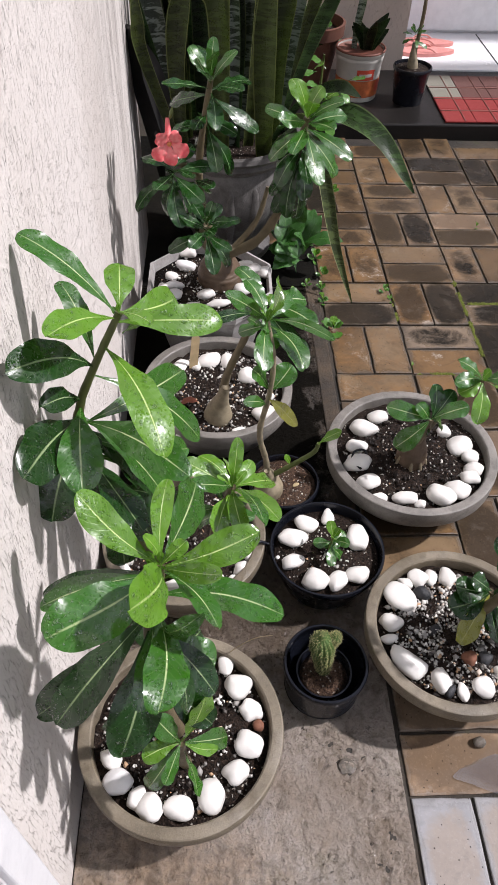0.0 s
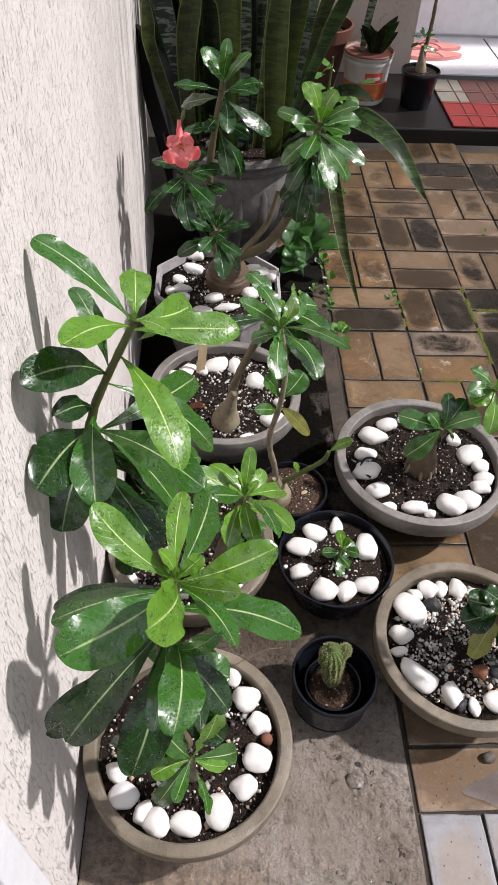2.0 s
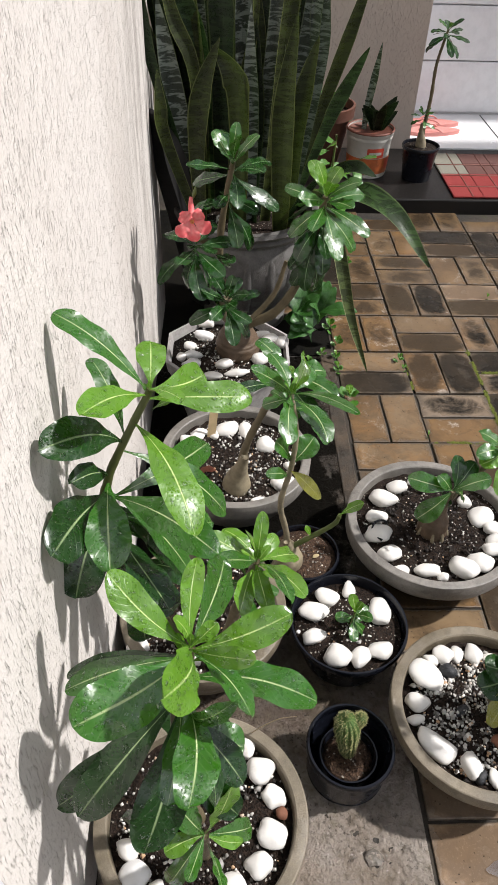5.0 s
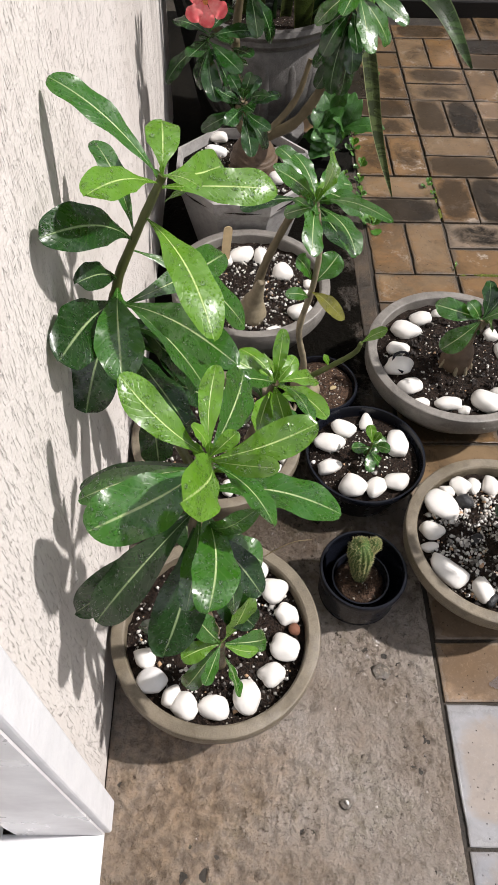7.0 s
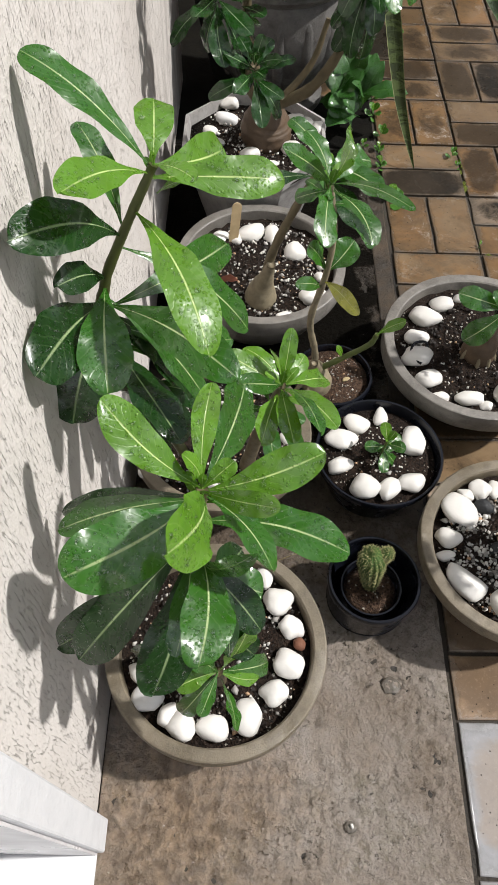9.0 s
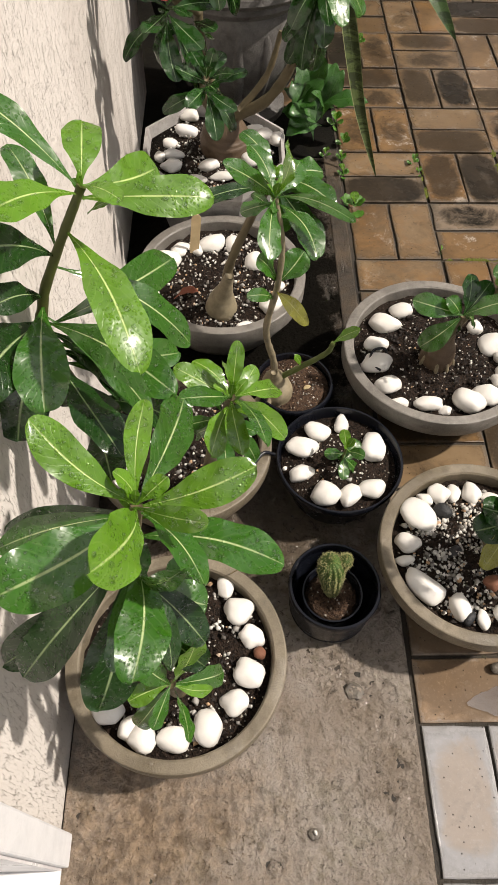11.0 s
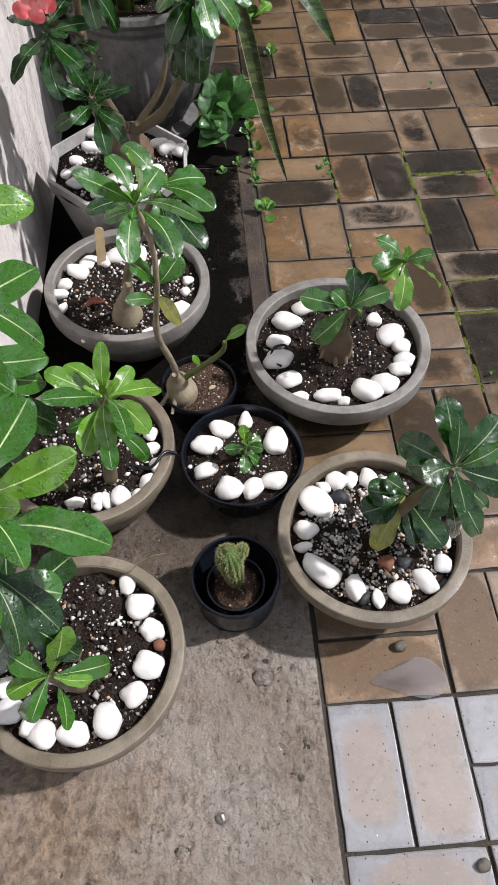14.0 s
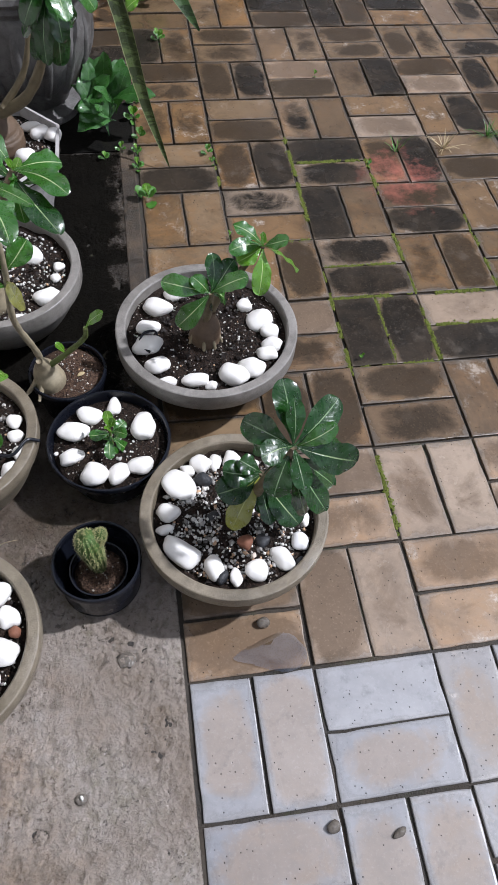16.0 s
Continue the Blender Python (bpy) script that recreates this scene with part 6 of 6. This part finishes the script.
whorl(sp, SS[-1], 16, 0.10, 0.028, (LEAF_DARK, LEAF), 51, (0, 0), (-45, 40), 2)
whorl(sp, (0.468, 2.865, 0.32), 10, 0.06, 0.018, (LEAF, LEAF), 52, (0, 0), (-35, 60), 2)
terra = thing("terracotta_pot", "brown terracotta pot by the stucco wall", "flower pot", (0.085, 3.06, 0.055))
hang("body", soft_edges(lathe("body", [(0.085, 0), (0.12, 0.19), (0.122, 0.195), (0.135, 0.195), (0.138, 0.24), (0.128, 0.242), (0.122, 0.2), (0.12, 0.19)], TERRACOTTA, 48, 0.003), 40), terra)
hang("soil", lathe("soil", [(0.124, 0.205), (0.06, 0.21), (0.0003, 0.21)], SOIL, 24), terra)
tp = thing("foliage_plant", "leafy green plant in the terracotta pot", "potted plant", (0.085, 3.06, 0.26))
whorl(tp, (0.085, 3.05, 0.28), 16, 0.12, 0.06, (LEAF, LEAF_WEED), 61, (0, 0), (-10, 70), 3)
gr = thing("foliage_plant", "bright green bush beside the doorstep", "plant", (0.08, 2.50, 0.0), "weeds")
for i in range(30):
    rnd = random.Random(1200 + i)
    add_leaf(gr, (0.06 + rnd.uniform(-0.08, 0.08), 2.48 + rnd.uniform(-0.1, 0.1), rnd.uniform(0.02, 0.34)), way(rnd.uniform(0, 360), rnd.uniform(-30, 50)), rnd.uniform(0.06, 0.1), rnd.uniform(0.03, 0.045), LEAF_WEED if i % 2 else LEAF_YOUNG, arch=0.1)
rod = [(0.06, 2.48, 0), (0.06, 2.48, 0.18), (0.065, 2.475, 0.36)]
add_stem(gr, rod, 0.006, 0.004, GREENSTEM)


def sandal(x, y, turn, strap_side):
    t = thing("flip_flop", "pink rubber flip-flop on the porch tiles", "sandal", (x, y, 0.06), "flip-flops")
    bm = bmesh.new()
    pts = []
    for i in range(28):
        a = 2 * math.pi * i / 28
        c = math.cos(a)
        w = 0.045 * (1 + 0.18 * c) - 0.006 * math.cos(2 * a)
        pts.append(bm.verts.new((0.138 * c, w * math.sin(a), 0)))
    f = bm.faces.new(pts)
    g = bmesh.ops.extrude_face_region(bm, geom=[f])
    bmesh.ops.translate(bm, verts=[v for v in g["geom"] if isinstance(v, bmesh.types.BMVert)], vec=(0, 0, 0.016))
    bmesh.ops.recalc_face_normals(bm, faces=bm.faces)
    part("sole", bm, SANDAL, t)
    for s in (-1, 1):
        hang("strap", tube("strap", [(0.07, 0, 0.014, 0.004), (0.04, 0.02 * s, 0.032, 0.004), (-0.01, 0.038 * s, 0.03, 0.004), (-0.04, 0.042 * s, 0.012, 0.004)], SANDAL, 8, 5, 0), t)
    t.rotation_euler = (0, 0, radians(turn))
    return t


sandal(0.675, 3.42, 184, 1)
sandal(0.695, 3.54, 178, -1)
rug = thing("door_mat", "red plaid door mat on the step, back half coloured a shaded brown", "door mat", (1.0, 2.86, 0.056))
rm = random.Random(3)
for i in range(6):
    for j in range(4):
        w, d = (0.125, 0.12)
        bmx = box_bm((w - 0.001, d - 0.001, 0.008), 0.002, 1)
        # front rows sunlit red, back rows in the shaded brown
        m = MAT_GREY if (i == 0 and j > 1) else MAT_RED if j < 2 and (i + j) % 3 else MAT_RED if j < 2 else MAT_BROWN_SHADED
        part("plaid_patch", bmx, m, rug, "", (-0.40 + i * w + 0.0625 + (0.0), -0.20 + j * d + 0.06, 0.004))
for i in range(5):
    part("stripe", box_bm((0.0035, 0.478, 0.003), 0.0008, 1), MAT_LINE, rug, "pale stripe", (-0.32 + i * 0.125, 0.04, 0.0092))
for j in range(3):
    part("stripe", box_bm((0.748, 0.005, 0.003), 0.0008, 1), MAT_LINE, rug, "pale stripe", (-0.025, -0.1 + j * 0.12, 0.0095))
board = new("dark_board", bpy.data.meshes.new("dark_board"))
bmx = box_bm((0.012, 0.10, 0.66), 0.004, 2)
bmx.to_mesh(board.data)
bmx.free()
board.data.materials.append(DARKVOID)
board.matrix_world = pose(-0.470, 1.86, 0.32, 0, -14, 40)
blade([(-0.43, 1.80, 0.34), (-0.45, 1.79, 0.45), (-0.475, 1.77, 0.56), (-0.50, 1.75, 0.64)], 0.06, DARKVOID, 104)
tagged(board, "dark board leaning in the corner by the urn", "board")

# ---- paving, brick by brick ----
paving = thing("pavement", "wet basket-weave brick paving with mossy joints", "pavement", (0, 0, 0), kind="structure")


def brick_mesh(seed):
    """A cement brick with worn, slightly crooked edges and a chipped corner or two."""
    rnd = random.Random(seed)
    a, b = 0.1012, 0.0500
    ring = []
    for x0, y0, x1, y1, n in ((-a, -b, a, -b, 7), (a, -b, a, b, 4), (a, b, -a, b, 7), (-a, b, -a, -b, 4)):
        ring += [(x0 + (x1 - x0) * k / n, y0 + (y1 - y0) * k / n) for k in range(n)]
    chip = {rnd.randrange(len(ring)): rnd.uniform(0.0008, 0.0022) for _ in range(4)}
    verts, faces = [], []
    for z, inset in ((-0.025, 0.0015), (0.0215, 0.0008), (0.0244, 0.0012), (0.0250, 0.0030)):
        for k, (x, y) in enumerate(ring):
            g = inset + 0.0007 * noise.noise(Vector((x * 60 + seed * 9, y * 60, 3))) + (chip.get(k, 0) if z > 0 else 0)
            verts.append((x - math.copysign(g, x) * (abs(x) > a - 0.001), y - math.copysign(g, y) * (abs(y) > b - 0.001), z + 0.0004 * noise.noise(Vector((x * 25, y * 25, seed)))))
    n = len(ring)
    for q in range(3):
        for k in range(n):
            m = (k + 1) % n
            faces.append((q * n + k, q * n + m, (q + 1) * n + m, (q + 1) * n + k))
    faces.append(tuple(3 * n + k for k in range(n)))
    me = bpy.data.meshes.new("brick")
    me.from_pydata(verts, [], faces)
    me.update()
    return me


BRICKS = {}
for key, m in (("brown", PAVER), ("dark", PAVER_DARK), ("clean", PAVER_CLEAN), ("tan", PAVER_MID)):
    BRICKS[key] = []
    for s in range(7):
        me = brick_mesh(s + 10 * len(BRICKS))
        me.materials.append(m)
        BRICKS[key].append(me)
DARK_BLOCKS = {(2, 4, 0), (2, 4, 1), (2, 5, 0), (2, 5, 1), (2, 6, 0), (2, 7, 0), (2, 7, 1), (1, 7, 1), (3, 6, 0), (1, 6, 1), (4, 8, 1), (1, 9, 1), (3, 4, 0), (3, 7, 1)}
rb = random.Random(12)
for i in range(-1, 9):
    for j in range(-7, 13):
        if i < 0 and j < 8.1 / 1.0:
            continue
        for k in range(2):
            upright = (i + j) % 2 == 0
            cx, cy = (i + 0.5) * U, (j + 0.5) * U
            off = (k - 0.5) * U / 2
            x, y, turn = (cx + off, cy, 90) if upright else (cx, cy + off, 0)
            if y > 2.6 or (i < 0 and y < 1.75):
                continue
            kind = "clean" if j < 1 or (i > 1 and j < 1) else "tan" if (j < 3 and rb.random() < 0.8) or rb.random() < 0.1 else "brown"
            if (i, j, k) in DARK_BLOCKS or (j > 3 and rb.random() < 0.11):
                kind = "dark"
            ob = new("brick", rb.choice(BRICKS[kind]))
            ob.parent = paving
            ob.matrix_local = pose(x + rb.uniform(-0.0012, 0.0012), y + rb.uniform(-0.0012, 0.0012), -0.0255 + rb.uniform(-0.0022, 0.0014), rb.uniform(-0.5, 0.5), rb.uniform(-0.5, 0.5), turn + rb.uniform(-0.5, 0.5))
# the rest of the yard, joined
verts, faces = [], []
for i in range(9, 29):
    for j in range(-19, 13):
        for k in range(2):
            upright = (i + j) % 2 == 0
            cx, cy, off = (i + 0.5) * U, (j + 0.5) * U, (k - 0.5) * U / 2
            x, y, a, b = (cx + off, cy, 0.0485, 0.1) if upright else (cx, cy + off, 0.1, 0.0485)
            n0 = len(verts)
            for zz, g in ((-0.04, 0), (-0.004, 0), (0.0, 0.004)):
                verts += [(x - a + g, y - b + g, zz), (x + a - g, y - b + g, zz), (x + a - g, y + b - g, zz), (x - a + g, y + b - g, zz)]
            faces.append((n0 + 8, n0 + 9, n0 + 10, n0 + 11))
            for q in (0, 4):
                for e in range(4):
                    f = (e + 1) % 4
                    faces.append((n0 + q + e, n0 + q + f, n0 + q + 4 + f, n0 + q + 4 + e))
rest = hang("brick_field", mesh_from("brick_field", verts, faces, PAVER, False), paving)
rest["kind"] = "stuff"

# moss along the joints
rng = random.Random(8)
verts, faces = [], []
SEAMS = ((0.412, 1.31, 0.412, 1.66), (0.42, 1.135, 0.61, 1.135), (0.618, 0.82, 0.618, 1.26), (0.42, 1.03, 0.61, 1.03), (0.515, 0.84, 0.515, 1.02), (0.412, 0.80, 0.412, 1.12), (0.64, 0.93, 0.82, 0.93), (0.824, 0.85, 0.824, 1.3), (0.44, 0.824, 0.6, 0.824), (0.64, 1.03, 0.8, 1.03), (0.43, 1.545, 0.6, 1.545), (0.22, 1.235, 0.40, 1.235), (0.206, 1.44, 0.206, 1.64), (0.62, 1.40, 0.62, 1.6), (0.412, 0.42, 0.412, 0.6))
for x0, y0, x1, y1 in SEAMS:
    for _ in range(int(math.hypot(x1 - x0, y1 - y0) * 3200)):
        f = rng.random()
        c = Vector((x0 + (x1 - x0) * f + rng.gauss(0, 0.0026), y0 + (y1 - y0) * f + rng.gauss(0, 0.0026), -0.003 + rng.uniform(-0.002, 0.002)))
        if noise.noise(c * 22) < -0.12:
            continue
        s = rng.uniform(0.0010, 0.0036)
        n0 = len(verts)
        verts += [c + Vector(v) * s * rng.uniform(0.7, 1.3) for v in ((1, 0, 0), (-1, 0, 0), (0, 1, 0), (0, -1, 0), (0, 0, 1.2))]
        faces += [(n0, n0 + 2, n0 + 4), (n0 + 2, n0 + 1, n0 + 4), (n0 + 1, n0 + 3, n0 + 4), (n0 + 3, n0, n0 + 4)]
moss = new("moss", mesh_from("moss", verts, faces, MOSS))
tagged(moss, "bright green moss growing in the paving joints", "moss", kind="stuff")

# rain water standing on a tan brick
pv = [(0.135, 0.236, 0.0016)]
for i in range(40):
    a = 2 * math.pi * i / 40
    r = 1 + 0.22 * noise.noise(Vector((math.cos(a) * 1.3, math.sin(a) * 1.3, 5))) + 0.08 * noise.noise(Vector((math.cos(a) * 5, math.sin(a) * 5, 9)))
    pv.append((0.135 + 0.064 * r * math.cos(a), 0.236 + (0.026 + 0.02 * math.cos(a)) * r * math.sin(a), 0.0012))
puddle = new("puddle", mesh_from("puddle", pv, [(0, 1 + i, 1 + (i + 1) % 40) for i in range(40)], PUDDLE))
tagged(puddle, "shallow rain water standing on a tan brick", "puddle", kind="stuff")

# straw and grass
straw = new("straw", tube("straw", [(-0.29, 0.40, 0.128, 0.0008), (-0.275, 0.39, 0.17, 0.0008), (-0.25, 0.385, 0.205, 0.0006), (-0.225, 0.38, 0.222, 0.0004)], STRAW, 6, 6))
tagged(straw, "thin dry straw sticking out of the bowl", "straw")
for x, y, n in ((0.857, 1.584, 26), (1.004, 1.635, 34), (0.713, 1.573, 10)):
    rg = random.Random(int(x * 100))
    verts, faces = [], []
    for _ in range(n):
        a, e, ln = rg.uniform(0, 6.28), rg.uniform(0.25, 1.2), rg.uniform(0.03, 0.085)
        d = Vector((math.cos(a) * math.cos(e), math.sin(a) * math.cos(e), math.sin(e)))
        s = d.cross(Vector((0, 0, 1))).normalized() * 0.0013
        k = len(verts)
        verts += [-s, s, d * ln * 0.6 + s * 0.8, d * ln * 0.6 - s * 0.8, d * ln - Vector((0, 0, ln * 0.15))]
        faces += [(k, k + 1, k + 2, k + 3), (k + 3, k + 2, k + 4)]
    tuft = new("grass_tuft", mesh_from("grass_tuft", verts, faces, STRAW if n == 26 else LEAF_WEED, uvs=[(0.3, 0.5)] * len(verts)))
    tuft.location = (x, y, -0.004)
    tagged(tuft, "tuft of thin grass growing in a paving joint", "grass", "grass tufts", "stuff")
